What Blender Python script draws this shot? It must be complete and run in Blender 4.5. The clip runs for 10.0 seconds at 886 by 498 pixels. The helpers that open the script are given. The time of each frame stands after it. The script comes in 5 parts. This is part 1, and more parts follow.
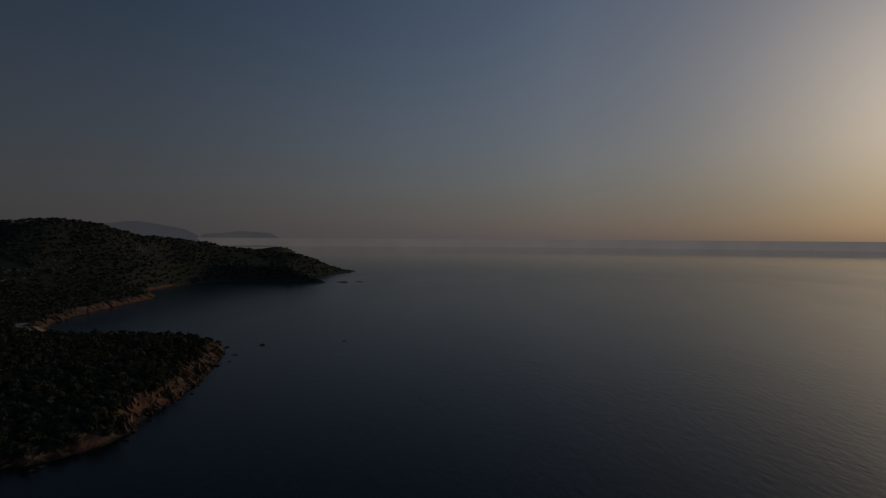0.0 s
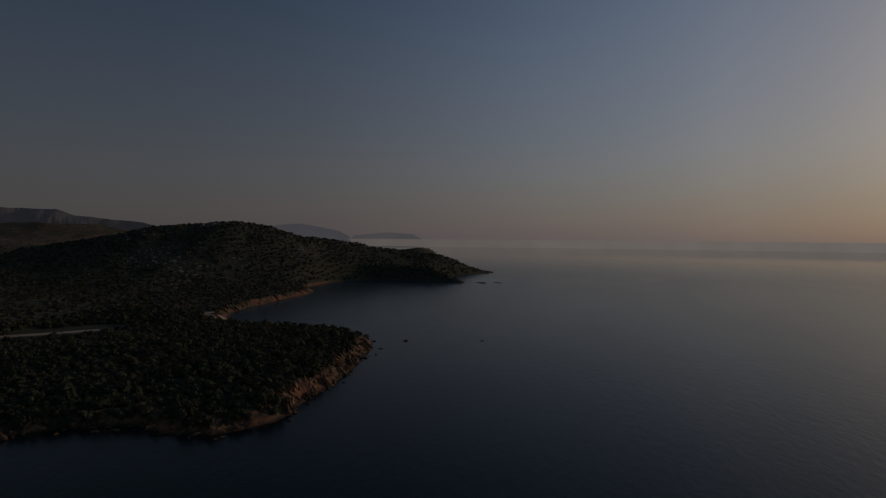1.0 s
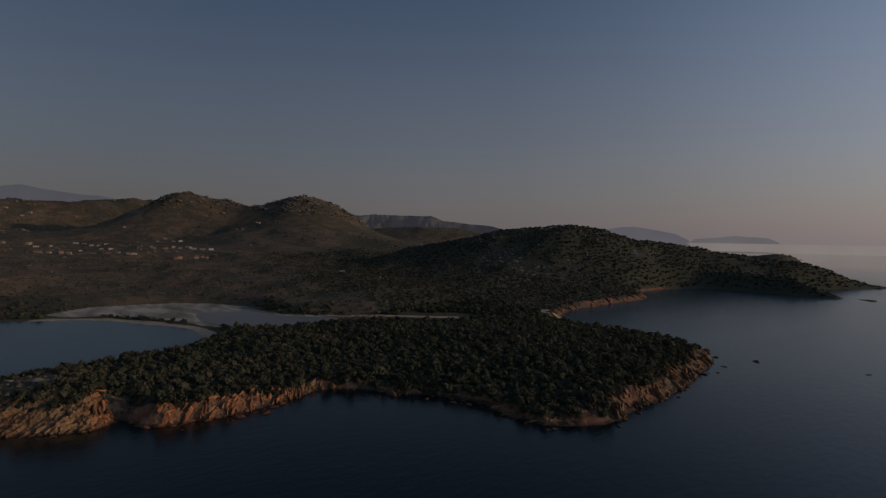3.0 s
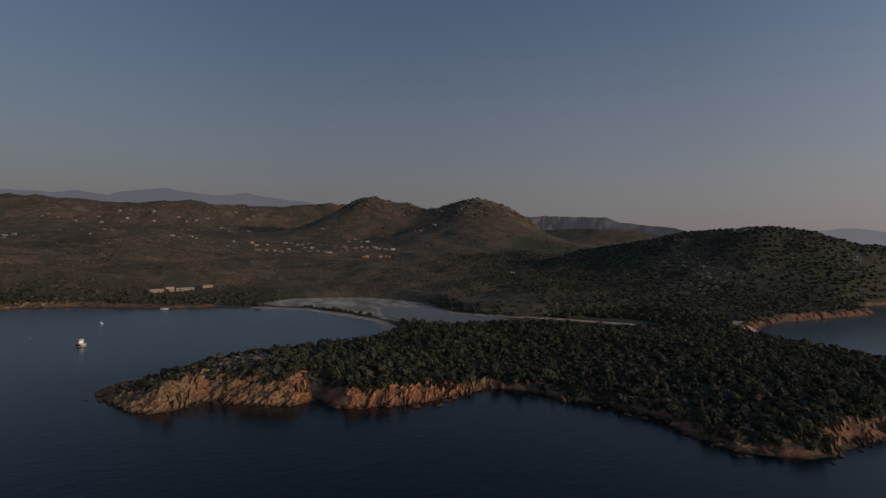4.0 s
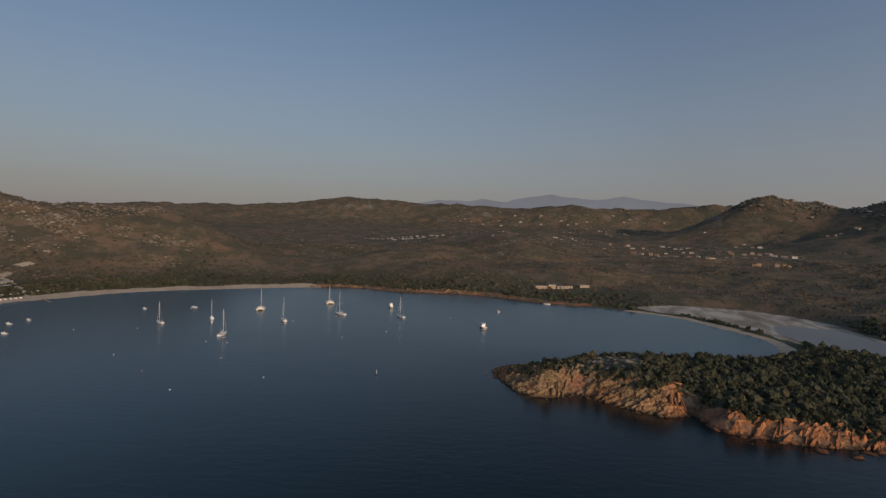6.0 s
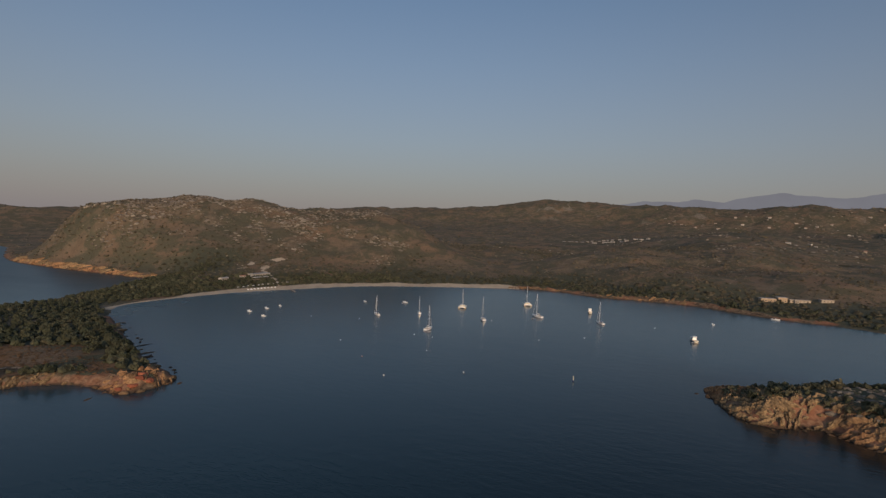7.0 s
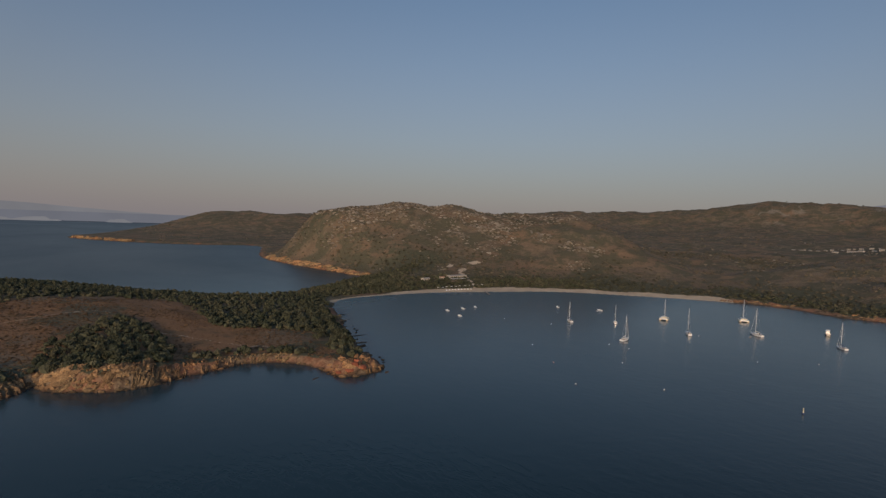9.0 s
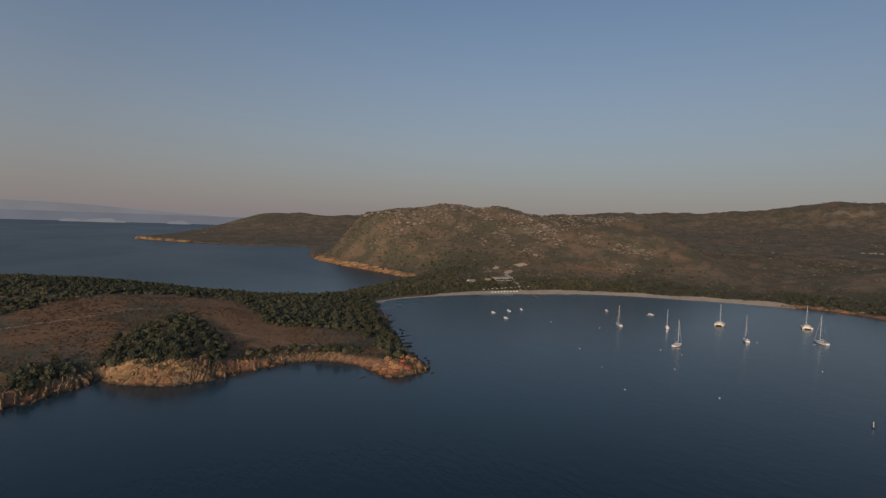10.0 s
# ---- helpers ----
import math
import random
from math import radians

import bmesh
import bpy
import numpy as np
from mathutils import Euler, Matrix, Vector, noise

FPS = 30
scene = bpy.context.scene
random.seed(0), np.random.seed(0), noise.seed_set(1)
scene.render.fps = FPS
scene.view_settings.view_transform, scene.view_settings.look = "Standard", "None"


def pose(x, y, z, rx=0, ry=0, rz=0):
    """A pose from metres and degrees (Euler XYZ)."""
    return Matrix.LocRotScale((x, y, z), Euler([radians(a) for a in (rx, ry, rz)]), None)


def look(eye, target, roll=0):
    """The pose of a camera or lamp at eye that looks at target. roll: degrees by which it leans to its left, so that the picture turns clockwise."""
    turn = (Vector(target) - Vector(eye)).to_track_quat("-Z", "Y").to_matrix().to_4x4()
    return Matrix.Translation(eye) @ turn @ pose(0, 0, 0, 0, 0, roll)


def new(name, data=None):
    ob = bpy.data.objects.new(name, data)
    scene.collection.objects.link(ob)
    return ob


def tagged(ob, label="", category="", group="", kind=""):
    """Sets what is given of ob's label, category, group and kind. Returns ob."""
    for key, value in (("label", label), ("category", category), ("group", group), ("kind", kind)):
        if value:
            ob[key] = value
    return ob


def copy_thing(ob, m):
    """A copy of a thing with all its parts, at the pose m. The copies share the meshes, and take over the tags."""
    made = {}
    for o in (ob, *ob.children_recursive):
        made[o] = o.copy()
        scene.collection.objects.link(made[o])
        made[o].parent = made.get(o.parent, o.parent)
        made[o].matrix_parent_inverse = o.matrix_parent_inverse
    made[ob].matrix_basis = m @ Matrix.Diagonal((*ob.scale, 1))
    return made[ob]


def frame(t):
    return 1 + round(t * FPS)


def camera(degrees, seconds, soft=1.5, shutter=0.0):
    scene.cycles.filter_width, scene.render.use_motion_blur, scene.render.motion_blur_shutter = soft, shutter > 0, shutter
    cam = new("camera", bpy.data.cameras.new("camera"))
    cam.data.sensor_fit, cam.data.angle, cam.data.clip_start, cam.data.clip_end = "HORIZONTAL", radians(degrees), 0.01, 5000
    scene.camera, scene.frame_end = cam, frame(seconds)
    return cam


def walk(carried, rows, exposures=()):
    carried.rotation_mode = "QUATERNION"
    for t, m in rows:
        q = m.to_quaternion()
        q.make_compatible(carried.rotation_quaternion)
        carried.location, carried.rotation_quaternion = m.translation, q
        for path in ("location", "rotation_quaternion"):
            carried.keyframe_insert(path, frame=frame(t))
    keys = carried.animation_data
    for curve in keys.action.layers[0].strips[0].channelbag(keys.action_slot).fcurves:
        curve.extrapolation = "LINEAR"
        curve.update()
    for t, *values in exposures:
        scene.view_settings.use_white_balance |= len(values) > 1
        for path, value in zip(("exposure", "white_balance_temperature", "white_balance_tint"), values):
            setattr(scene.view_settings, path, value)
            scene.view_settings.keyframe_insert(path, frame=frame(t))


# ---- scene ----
# ---- camera: a drone hovering 75 m over the water, turning to its left ----
cam = camera(78.9, 10.0, soft=1.35)
EYE_Z = 75.0
TURN = [  # seconds, yaw, pitch, roll
    (0.0, 0.00, -1.17, -0.34),
    (0.5, 7.30, -1.15, -0.43),
    (1.0, 14.63, -1.13, -0.45),
    (1.5, 23.12, -1.13, -0.55),
    (2.0, 31.27, -1.13, -0.69),
    (2.5, 39.92, -1.18, -0.83),
    (3.0, 49.01, -1.21, -0.93),
    (4.5, 75.18, -1.50, -1.42),
    (5.0, 83.21, -1.64, -1.60),
    (5.5, 94.05, -1.84, -1.73),
    (6.0, 105.54, -2.08, -1.81),
    (7.5, 134.07, -2.59, -2.03),
    (8.0, 139.14, -2.63, -2.05),
    (8.5, 143.32, -2.67, -2.05),
    (9.0, 146.84, -2.70, -2.08),
    (9.5, 149.41, -2.71, -2.06),
    (10.0, 151.73, -2.70, -2.08),
]
walk(cam, [(t, pose(0, 0, EYE_Z, 90 + p, r, y)) for t, y, p, r in TURN],
     exposures=[(0.0, -2.72, 6020, 13), (0.5, -2.48, 6200, 14), (1.0, -2.26, 6400, 16), (1.5, -1.97, 6600, 18), (2.5, -1.5, 6450, 18), (3.5, -0.97, 6350, 18), (5.0, -0.39, 6450, 15),
                (6.0, -0.1, 6550, 14), (7.5, 0.0, 6600, 14), (10.0, 0.0, 6600, 14)])

# ---- light: low sun from the north-east of the plan, hazy morning sky ----
SUN_AZ, SUN_EL = radians(46), radians(11)
to_sun = Vector((math.sin(SUN_AZ) * math.cos(SUN_EL), math.cos(SUN_AZ) * math.cos(SUN_EL), math.sin(SUN_EL)))
world = bpy.data.worlds.new("morning_sky")
scene.world = world
world.use_nodes = True
wn = world.node_tree
sky = wn.nodes.new("ShaderNodeTexSky")
sky.sky_type, sky.sun_disc = "NISHITA", False
sky.sun_elevation, sky.sun_rotation = SUN_EL, SUN_AZ
sky.air_density, sky.dust_density, sky.ozone_density, sky.altitude = 1.0, 1.4, 2.2, 80
# morning haze: a pale greyish-pink veil that thins with height
coord = wn.nodes.new("ShaderNodeTexCoord")
height = wn.nodes.new("ShaderNodeSeparateXYZ")
wn.links.new(coord.outputs["Generated"], height.inputs[0])
veil = wn.nodes.new("ShaderNodeValToRGB")
for el, (pos, v) in zip(veil.color_ramp.elements, ((0.0, 0.86), (0.45, 0.0))):
    el.position, el.color = pos, (v, v, v, 1)
for pos, v in ((0.06, 0.74), (0.15, 0.50), (0.28, 0.25)):
    el = veil.color_ramp.elements.new(pos)
    el.color = (v, v, v, 1)
wn.links.new(height.outputs[2], veil.inputs["Fac"])
hazy = wn.nodes.new("ShaderNodeMix")
hazy.data_type = "RGBA"
wn.links.new(veil.outputs["Color"], hazy.inputs[0])
wn.links.new(sky.outputs["Color"], hazy.inputs[6])
hazy.inputs[7].default_value = (2.38, 2.17, 2.24, 1)
# the haze shines towards the sun
toward = wn.nodes.new("ShaderNodeVectorMath")
toward.operation = "DOT_PRODUCT"
toward.inputs[1].default_value = to_sun
wn.links.new(coord.outputs["Generated"], toward.inputs[0])
half = wn.nodes.new("ShaderNodeMath")
half.operation = "MULTIPLY_ADD"
half.inputs[1].default_value = half.inputs[2].default_value = 0.5
wn.links.new(toward.outputs["Value"], half.inputs[0])
shine = wn.nodes.new("ShaderNodeValToRGB")
for el, (pos, c) in zip(shine.color_ramp.elements, ((0.22, (1, 1, 1)), (1.0, (1.78, 1.76, 1.77)))):
    el.position, el.color = pos, (*c, 1)
for pos, c in ((0.32, (1.10, 1.10, 1.10)), (0.45, (1.30, 1.30, 1.29)), (0.54, (1.40, 1.39, 1.37)), (0.64, (1.62, 1.58, 1.54)), (0.725, (1.92, 1.85, 1.79)), (0.825, (2.26, 2.19, 2.12)), (0.92, (2.42, 2.34, 2.26))):
    el = shine.color_ramp.elements.new(pos)
    el.color = (*c, 1)
wn.links.new(half.outputs[0], shine.inputs["Fac"])
glow = wn.nodes.new("ShaderNodeMix")
glow.data_type, glow.blend_type = "RGBA", "MULTIPLY"
glow.inputs[0].default_value = 1.0
wn.links.new(hazy.outputs[2], glow.inputs[6])
wn.links.new(shine.outputs["Color"], glow.inputs[7])
bg = wn.nodes["Background"]
bg.inputs["Strength"].default_value = 0.10
wn.links.new(glow.outputs[2], bg.inputs["Color"])
sun_data = bpy.data.lights.new("sun", "SUN")
sun_data.energy, sun_data.angle, sun_data.color = 2.45, radians(0.8), (1.0, 0.72, 0.47)
sun = new("sun", sun_data)
sun.matrix_world = look(to_sun * 500, (0, 0, 0))


# ---- numpy helpers: noise, distance, meshes ----
def hash01(ix, iy, seed):
    n = (ix.astype(np.int64) * 374761393 + iy.astype(np.int64) * 668265263 + seed * 982451653) & 0x7FFFFFFF
    n = ((n ^ (n >> 13)) * 1274126177) & 0x7FFFFFFF
    return ((n ^ (n >> 16)) & 0xFFFF) / 65535.0


def vnoise(x, y, seed=0):
    """Smooth value noise in -1..1."""
    ix, iy = np.floor(x), np.floor(y)
    fx, fy = x - ix, y - iy
    fx, fy = fx * fx * (3 - 2 * fx), fy * fy * (3 - 2 * fy)
    a, b = hash01(ix, iy, seed), hash01(ix + 1, iy, seed)
    c, d = hash01(ix, iy + 1, seed), hash01(ix + 1, iy + 1, seed)
    return 2 * ((a * (1 - fx) + b * fx) * (1 - fy) + (c * (1 - fx) + d * fx) * fy) - 1


def fbm(x, y, size, octaves=4, seed=0, ridged=False):
    total, amp, out = 0.0, 1.0, np.zeros_like(x, dtype=float)
    for o in range(octaves):
        n = vnoise(x / size + 17.3 * o, y / size - 9.1 * o, seed + o)
        out += amp * ((1 - 2 * np.abs(n)) if ridged else n)
        total += amp
        amp, size = amp * 0.5, size * 0.5
    return out / total


def smooth(a, b, x):
    u = np.clip((x - a) / (b - a), 0, 1)
    return u * u * (3 - 2 * u)


def spline(points, steps=4, closed=False):
    """Catmull-Rom through plan points."""
    p = np.array(points, dtype=float)
    n, out = len(p), []
    for i in range(n if closed else n - 1):
        p0, p1, p2, p3 = (p[(i + k) % n] if closed else p[min(max(i + k, 0), n - 1)] for k in (-1, 0, 1, 2))
        for s in range(steps):
            u = s / steps
            out.append(0.5 * (2 * p1 + (p2 - p0) * u + (2 * p0 - 5 * p1 + 4 * p2 - p3) * u * u + (3 * p1 - p0 - 3 * p2 + p3) * u ** 3))
    if not closed:
        out.append(p[-1])
    return np.array(out)


def line_distance(x, y, line):
    """Distance from points to a polyline."""
    best = np.full(x.shape, 1e12)
    for (ax, ay), (bx, by) in zip(line[:-1], line[1:]):
        dx, dy = bx - ax, by - ay
        u = np.clip(((x - ax) * dx + (y - ay) * dy) / (dx * dx + dy * dy + 1e-9), 0, 1)
        best = np.minimum(best, (x - ax - u * dx) ** 2 + (y - ay - u * dy) ** 2)
    return np.sqrt(best)


def inside(x, y, poly):
    res = np.zeros(x.shape, dtype=bool)
    for (ax, ay), (bx, by) in zip(poly, np.roll(poly, -1, 0)):
        cross = (ay > y) != (by > y)
        res ^= cross & (x < (bx - ax) * (y - ay) / (by - ay + 1e-12) + ax)
    return res


def mesh_of(name, verts, faces, material=None, flat=False):
    """A mesh from arrays of corners and of quads or triangles."""
    me = bpy.data.meshes.new(name)
    k = faces.shape[1]
    me.vertices.add(len(verts))
    me.vertices.foreach_set("co", np.asarray(verts, dtype=np.float32).ravel())
    me.loops.add(faces.size)
    me.loops.foreach_set("vertex_index", np.asarray(faces, dtype=np.int32).ravel())
    me.polygons.add(len(faces))
    me.polygons.foreach_set("loop_start", np.arange(0, faces.size, k, dtype=np.int32))
    me.polygons.foreach_set("loop_total", np.full(len(faces), k, dtype=np.int32))
    me.update(calc_edges=True)
    me.polygons.foreach_set("use_smooth", np.full(len(faces), not flat))
    me.validate()
    if material:
        me.materials.append(material)
    return me


# ---- materials ----
def material(name, rough=0.8, metal=0.0):
    m = bpy.data.materials.new(name)
    m.use_nodes = True
    b = m.node_tree.nodes["Principled BSDF"]
    b.inputs["Roughness"].default_value, b.inputs["Metallic"].default_value = rough, metal
    return m, m.node_tree, b


def node(t, kind, **inputs):
    n = t.nodes.new(kind)
    for key, value in inputs.items():
        n.inputs[key.replace("_", " ")].default_value = value
    return n


def noise_tex(t, scale, detail=4.0, rough=0.55, distort=0.0, vector=None):
    n = node(t, "ShaderNodeTexNoise", Scale=scale, Detail=detail, Roughness=rough, Distortion=distort)
    if vector is None:
        vector = t.nodes.new("ShaderNodeNewGeometry").outputs["Position"]
    t.links.new(vector, n.inputs["Vector"])
    return n.outputs["Fac"]


def ramp(t, fac, *stops):
    r = t.nodes.new("ShaderNodeValToRGB")
    e = r.color_ramp.elements
    while len(e) < len(stops):
        e.new(0.5)
    for el, (pos, col) in zip(e, stops):
        el.position = pos
        el.color = (*col, 1) if len(col) == 3 else col
    t.links.new(fac, r.inputs["Fac"])
    return r.outputs["Color"]


def mix(t, fac, a, b, blend="MIX"):
    m = t.nodes.new("ShaderNodeMix")
    m.data_type, m.blend_type = "RGBA", blend
    for sock, v in ((m.inputs[0], fac), (m.inputs[6], a), (m.inputs[7], b)):
        if isinstance(v, (int, float)):
            sock.default_value = v
        elif isinstance(v, tuple):
            sock.default_value = (*v, 1)
        else:
            t.links.new(v, sock)
    return m.outputs[2]


def maths(t, op, a, b=0.0):
    m = t.nodes.new("ShaderNodeMath")
    m.operation = op
    for sock, v in zip(m.inputs, (a, b)):
        if isinstance(v, (int, float)):
            sock.default_value = v
        else:
            t.links.new(v, sock)
    return m.outputs[0]


def attribute(t, name):
    a = t.nodes.new("ShaderNodeAttribute")
    a.attribute_name = name
    return a.outputs["Fac"]


def bump(t, bsdf, height, strength=0.5, distance=0.1):
    b = node(t, "ShaderNodeBump", Strength=strength, Distance=distance)
    t.links.new(height, b.inputs["Height"])
    t.links.new(b.outputs["Normal"], bsdf.inputs["Normal"])


def water_material(name, deep, rough, wave, calm=False):
    m, t, b = material(name, rough)
    pos = t.nodes.new("ShaderNodeNewGeometry").outputs["Position"]
    col = ramp(t, noise_tex(t, 0.006, 3, 0.5), (0.3, deep), (0.7, tuple(c * 1.35 for c in deep)))
    if calm:  # pale sand in the shallows, plus skylight painted into the water's colour
        col = mix(t, attribute(t, "shallow"), col, (0.042, 0.108, 0.138))
    t.links.new(col, b.inputs["Base Color"])
    b.inputs["IOR"].default_value = 1.27 if calm else 1.33
    mp = node(t, "ShaderNodeMapping", Scale=(1.0, 0.45, 1.0), Rotation=(0, 0, radians(35)))
    t.links.new(pos, mp.inputs["Vector"])
    h = maths(t, "ADD", noise_tex(t, 0.35, 4, 0.6, 0.3, mp.outputs["Vector"]), noise_tex(t, 0.05, 3, 0.5, 0.2, mp.outputs["Vector"]))
    drift = noise_tex(t, 0.004, 4, 0.6, 1.0, mp.outputs["Vector"])
    wind = maths(t, "MULTIPLY_ADD", drift, 0.5)
    wind.node.inputs[2].default_value = 0.75
    if calm:  # the breeze dies out in the open water to the north
        xyz = t.nodes.new("ShaderNodeSeparateXYZ")
        t.links.new(pos, xyz.inputs[0])
        far = maths(t, "ADD", maths(t, "MULTIPLY", xyz.outputs[1], 0.00035), maths(t, "MULTIPLY", drift, 0.3))
        wind = maths(t, "MULTIPLY", wind, ramp(t, far, (0.55, (1, 1, 1)), (1.0, (0.22, 0.22, 0.22))))
        wind = maths(t, "MULTIPLY", wind, ramp(t, maths(t, "MULTIPLY", xyz.outputs[1], -0.0004), (0.1, (1, 1, 1)), (0.3, (1.8, 1.8, 1.8))))
    t.links.new(maths(t, "MULTIPLY", wind, rough), b.inputs["Roughness"])
    bp = node(t, "ShaderNodeBump", Distance=1.0)
    t.links.new(maths(t, "MULTIPLY", wind, wave), bp.inputs["Strength"])
    t.links.new(h, bp.inputs["Height"])
    t.links.new(bp.outputs["Normal"], b.inputs["Normal"])
    return m


SEA = water_material("sea_water", (0.0010, 0.0056, 0.0064), 0.20, 0.13, True)
POND = water_material("pond_water", (0.150, 0.142, 0.128), 0.34, 0.03)


def ground_material():
    m, t, b = material("coast_ground", 0.95)
    n_big, n_mid, n_fine = noise_tex(t, 0.012, 5, 0.6, 0.4), noise_tex(t, 0.07, 5, 0.62), noise_tex(t, 0.6, 4, 0.65)
    scrub = mix(t, ramp(t, n_mid, (0.38, (0, 0, 0)), (0.62, (1, 1, 1))), (0.110, 0.090, 0.061), (0.174, 0.137, 0.093))
    scrub = mix(t, ramp(t, n_big, (0.40, (0, 0, 0)), (0.65, (1, 1, 1))), scrub, (0.176, 0.119, 0.076))
    scrub = mix(t, 0.55, scrub, ramp(t, n_fine, (0.3, (0.6, 0.6, 0.6)), (0.7, (1.3, 1.25, 1.2))), "MULTIPLY")
    soil = ramp(t, n_mid, (0.3, (0.160, 0.094, 0.051)), (0.52, (0.205, 0.117, 0.063)), (0.68, (0.115, 0.080, 0.046)))
    geo = t.nodes.new("ShaderNodeNewGeometry").outputs["Position"]
    tilt = node(t, "ShaderNodeMapping", Scale=(0.5, 0.5, 0.28), Rotation=(radians(38), radians(20), radians(20)))
    t.links.new(geo, tilt.inputs["Vector"])
    strata = noise_tex(t, 0.55, 5, 0.65, 0.8, tilt.outputs["Vector"])
    # rock beneath the ribs is darkened, painting shade into the gaps between them
    rock = ramp(t, strata, (0.32, (0.035, 0.026, 0.02)), (0.47, (0.12, 0.08, 0.05)), (0.6, (0.23, 0.165, 0.10)), (0.75, (0.20, 0.155, 0.11)))
    rock = mix(t, ramp(t, noise_tex(t, 0.035, 3, 0.5), (0.45, (0, 0, 0)), (0.62, (1, 1, 1))), rock, mix(t, 0.6, rock, (0.36, 0.15, 0.08)))
    stone = ramp(t, n_fine, (0.3, (0.12, 0.10, 0.075)), (0.7, (0.26, 0.22, 0.17)))
    sand = ramp(t, n_mid, (0.3, (0.38, 0.295, 0.205)), (0.7, (0.50, 0.405, 0.29)))
    maquis = ramp(t, n_fine, (0.3, (0.052, 0.055, 0.034)), (0.7, (0.096, 0.092, 0.059)))
    patch = ramp(t, noise_tex(t, 0.028, 8, 0.72, 0.5), (0.46, (0, 0, 0)), (0.54, (1, 1, 1)))
    scrub = mix(t, maths(t, "MULTIPLY", patch, 0.8), scrub, maquis)
    drawn = node(t, "ShaderNodeMapping", Scale=(0.35, 1.0, 1.0), Rotation=(0, 0, radians(-35)))  # drying mud and sand in long bands
    t.links.new(t.nodes.new("ShaderNodeNewGeometry").outputs["Position"], drawn.inputs["Vector"])
    flats = ramp(t, noise_tex(t, 0.06, 5, 0.6, 0.6, drawn.outputs["Vector"]), (0.36, (0.20, 0.175, 0.135)), (0.5, (0.34, 0.30, 0.235)), (0.62, (0.50, 0.45, 0.37)))
    col = scrub
    for name, c in (("green", maquis), ("soil", soil), ("stone", stone), ("rock", rock), ("sand", sand), ("flat", flats)):
        broken = maths(t, "ADD", maths(t, "MULTIPLY", maths(t, "SUBTRACT", n_fine, 0.5), 0.7), maths(t, "MULTIPLY", maths(t, "SUBTRACT", n_mid, 0.5), 1.6 if name in ("green", "soil") else 0.2))
        mask = maths(t, "ADD", attribute(t, name), broken)
        col = mix(t, ramp(t, mask, (0.42, (0, 0, 0)), (0.58, (1, 1, 1))), col, c)
    wet = node(t, "ShaderNodeSeparateXYZ")
    t.links.new(geo, wet.inputs[0])
    band = maths(t, "ADD", wet.outputs[2], maths(t, "MULTIPLY", maths(t, "SUBTRACT", n_fine, 0.5), 1.6))
    algae = ramp(t, maths(t, "MULTIPLY", band, 0.5), (0.1, (1, 1, 1)), (0.55, (0, 0, 0)))
    col = mix(t, maths(t, "MULTIPLY", algae, maths(t, "MULTIPLY", attribute(t, "rock"), 0.8)), col, (0.035, 0.028, 0.02))
    t.links.new(col, b.inputs["Base Color"])
    b.inputs["Specular IOR Level"].default_value = 0.15
    bump(t, b, maths(t, "ADD", n_fine, strata), 0.7, 0.8)
    return m


GROUND = ground_material()

# ---- plan of the coast, metres, from the north round the bay to the south ----
NORTH_COAST = [(-3000, 4900), (-2300, 3300), (-1300, 2250), (-700, 1800), (-510, 1745), (-445, 1680), (-436, 1600), (-425, 1500), (-400, 1430), (-300, 1330),
               (-205, 1215), (-190, 1190), (-222, 1110), (-262, 1020), (-245, 960), (-194, 894), (-225, 884), (-277, 889), (-330, 887), (-375, 872),
               (-403, 800), (-396, 724), (-352, 655), (-344, 530), (-333, 461), (-306, 412), (-289, 397)]
NEAR_HEADLAND = [(-238, 395), (-189, 381), (-152, 364), (-139, 338), (-131, 300), (-123, 262), (-123, 225), (-119, 196), (-132, 176), (-150, 169),
                 (-168, 173), (-190, 165), (-209, 151), (-222, 143), (-234, 127), (-229, 108), (-225, 80), (-228, 52), (-240, 46), (-246, 42), (-239, 33),
                 (-247, 12), (-256, -3), (-246, -18), (-248, -28), (-259, -36), (-284, -49), (-290, -42), (-303, -28), (-322, 5), (-345, 45), (-365, 85), (-386, 110)]
BAY = [(-408, 124), (-450, 124), (-486, 106), (-535, 76), (-553, 43), (-570, 4), (-575, -48), (-596, -100), (-606, -129), (-601, -175), (-590, -218),
       (-603, -266), (-592, -305), (-570, -338), (-510, -403), (-448, -453), (-375, -474), (-318, -488), (-257, -487), (-206, -477), (-182, -451)]
FAR_HEADLAND = [(-164, -398), (-151, -354), (-142, -318), (-132, -285), (-126, -243), (-102, -238), (-97, -254), (-86, -274), (-66, -280), (-44, -272),
                (-28, -264), (-10, -259), (6, -265), (15, -272), (20, -281), (25, -272), (31, -266), (44, -254), (60, -246), (100, -238), (150, -262), (200, -340), (255, -450),
                (250, -610), (170, -690), (70, -640), (-20, -572), (-90, -530), (-150, -528), (-205, -565), (-262, -620)]
SOUTH_COAST = [(-303, -661), (-297, -700), (-272, -860), (-265, -1000), (-300, -1180), (-358, -1430), (-218, -1461), (-78, -1568), (51, -1790), (35, -1900),
               (-120, -2150), (-420, -2600), (-650, -3400), (-900, -4900), (-4950, -4900), (-4950, 4900)]
COAST = spline(NORTH_COAST + NEAR_HEADLAND + BAY + FAR_HEADLAND + SOUTH_COAST, 4, closed=True)
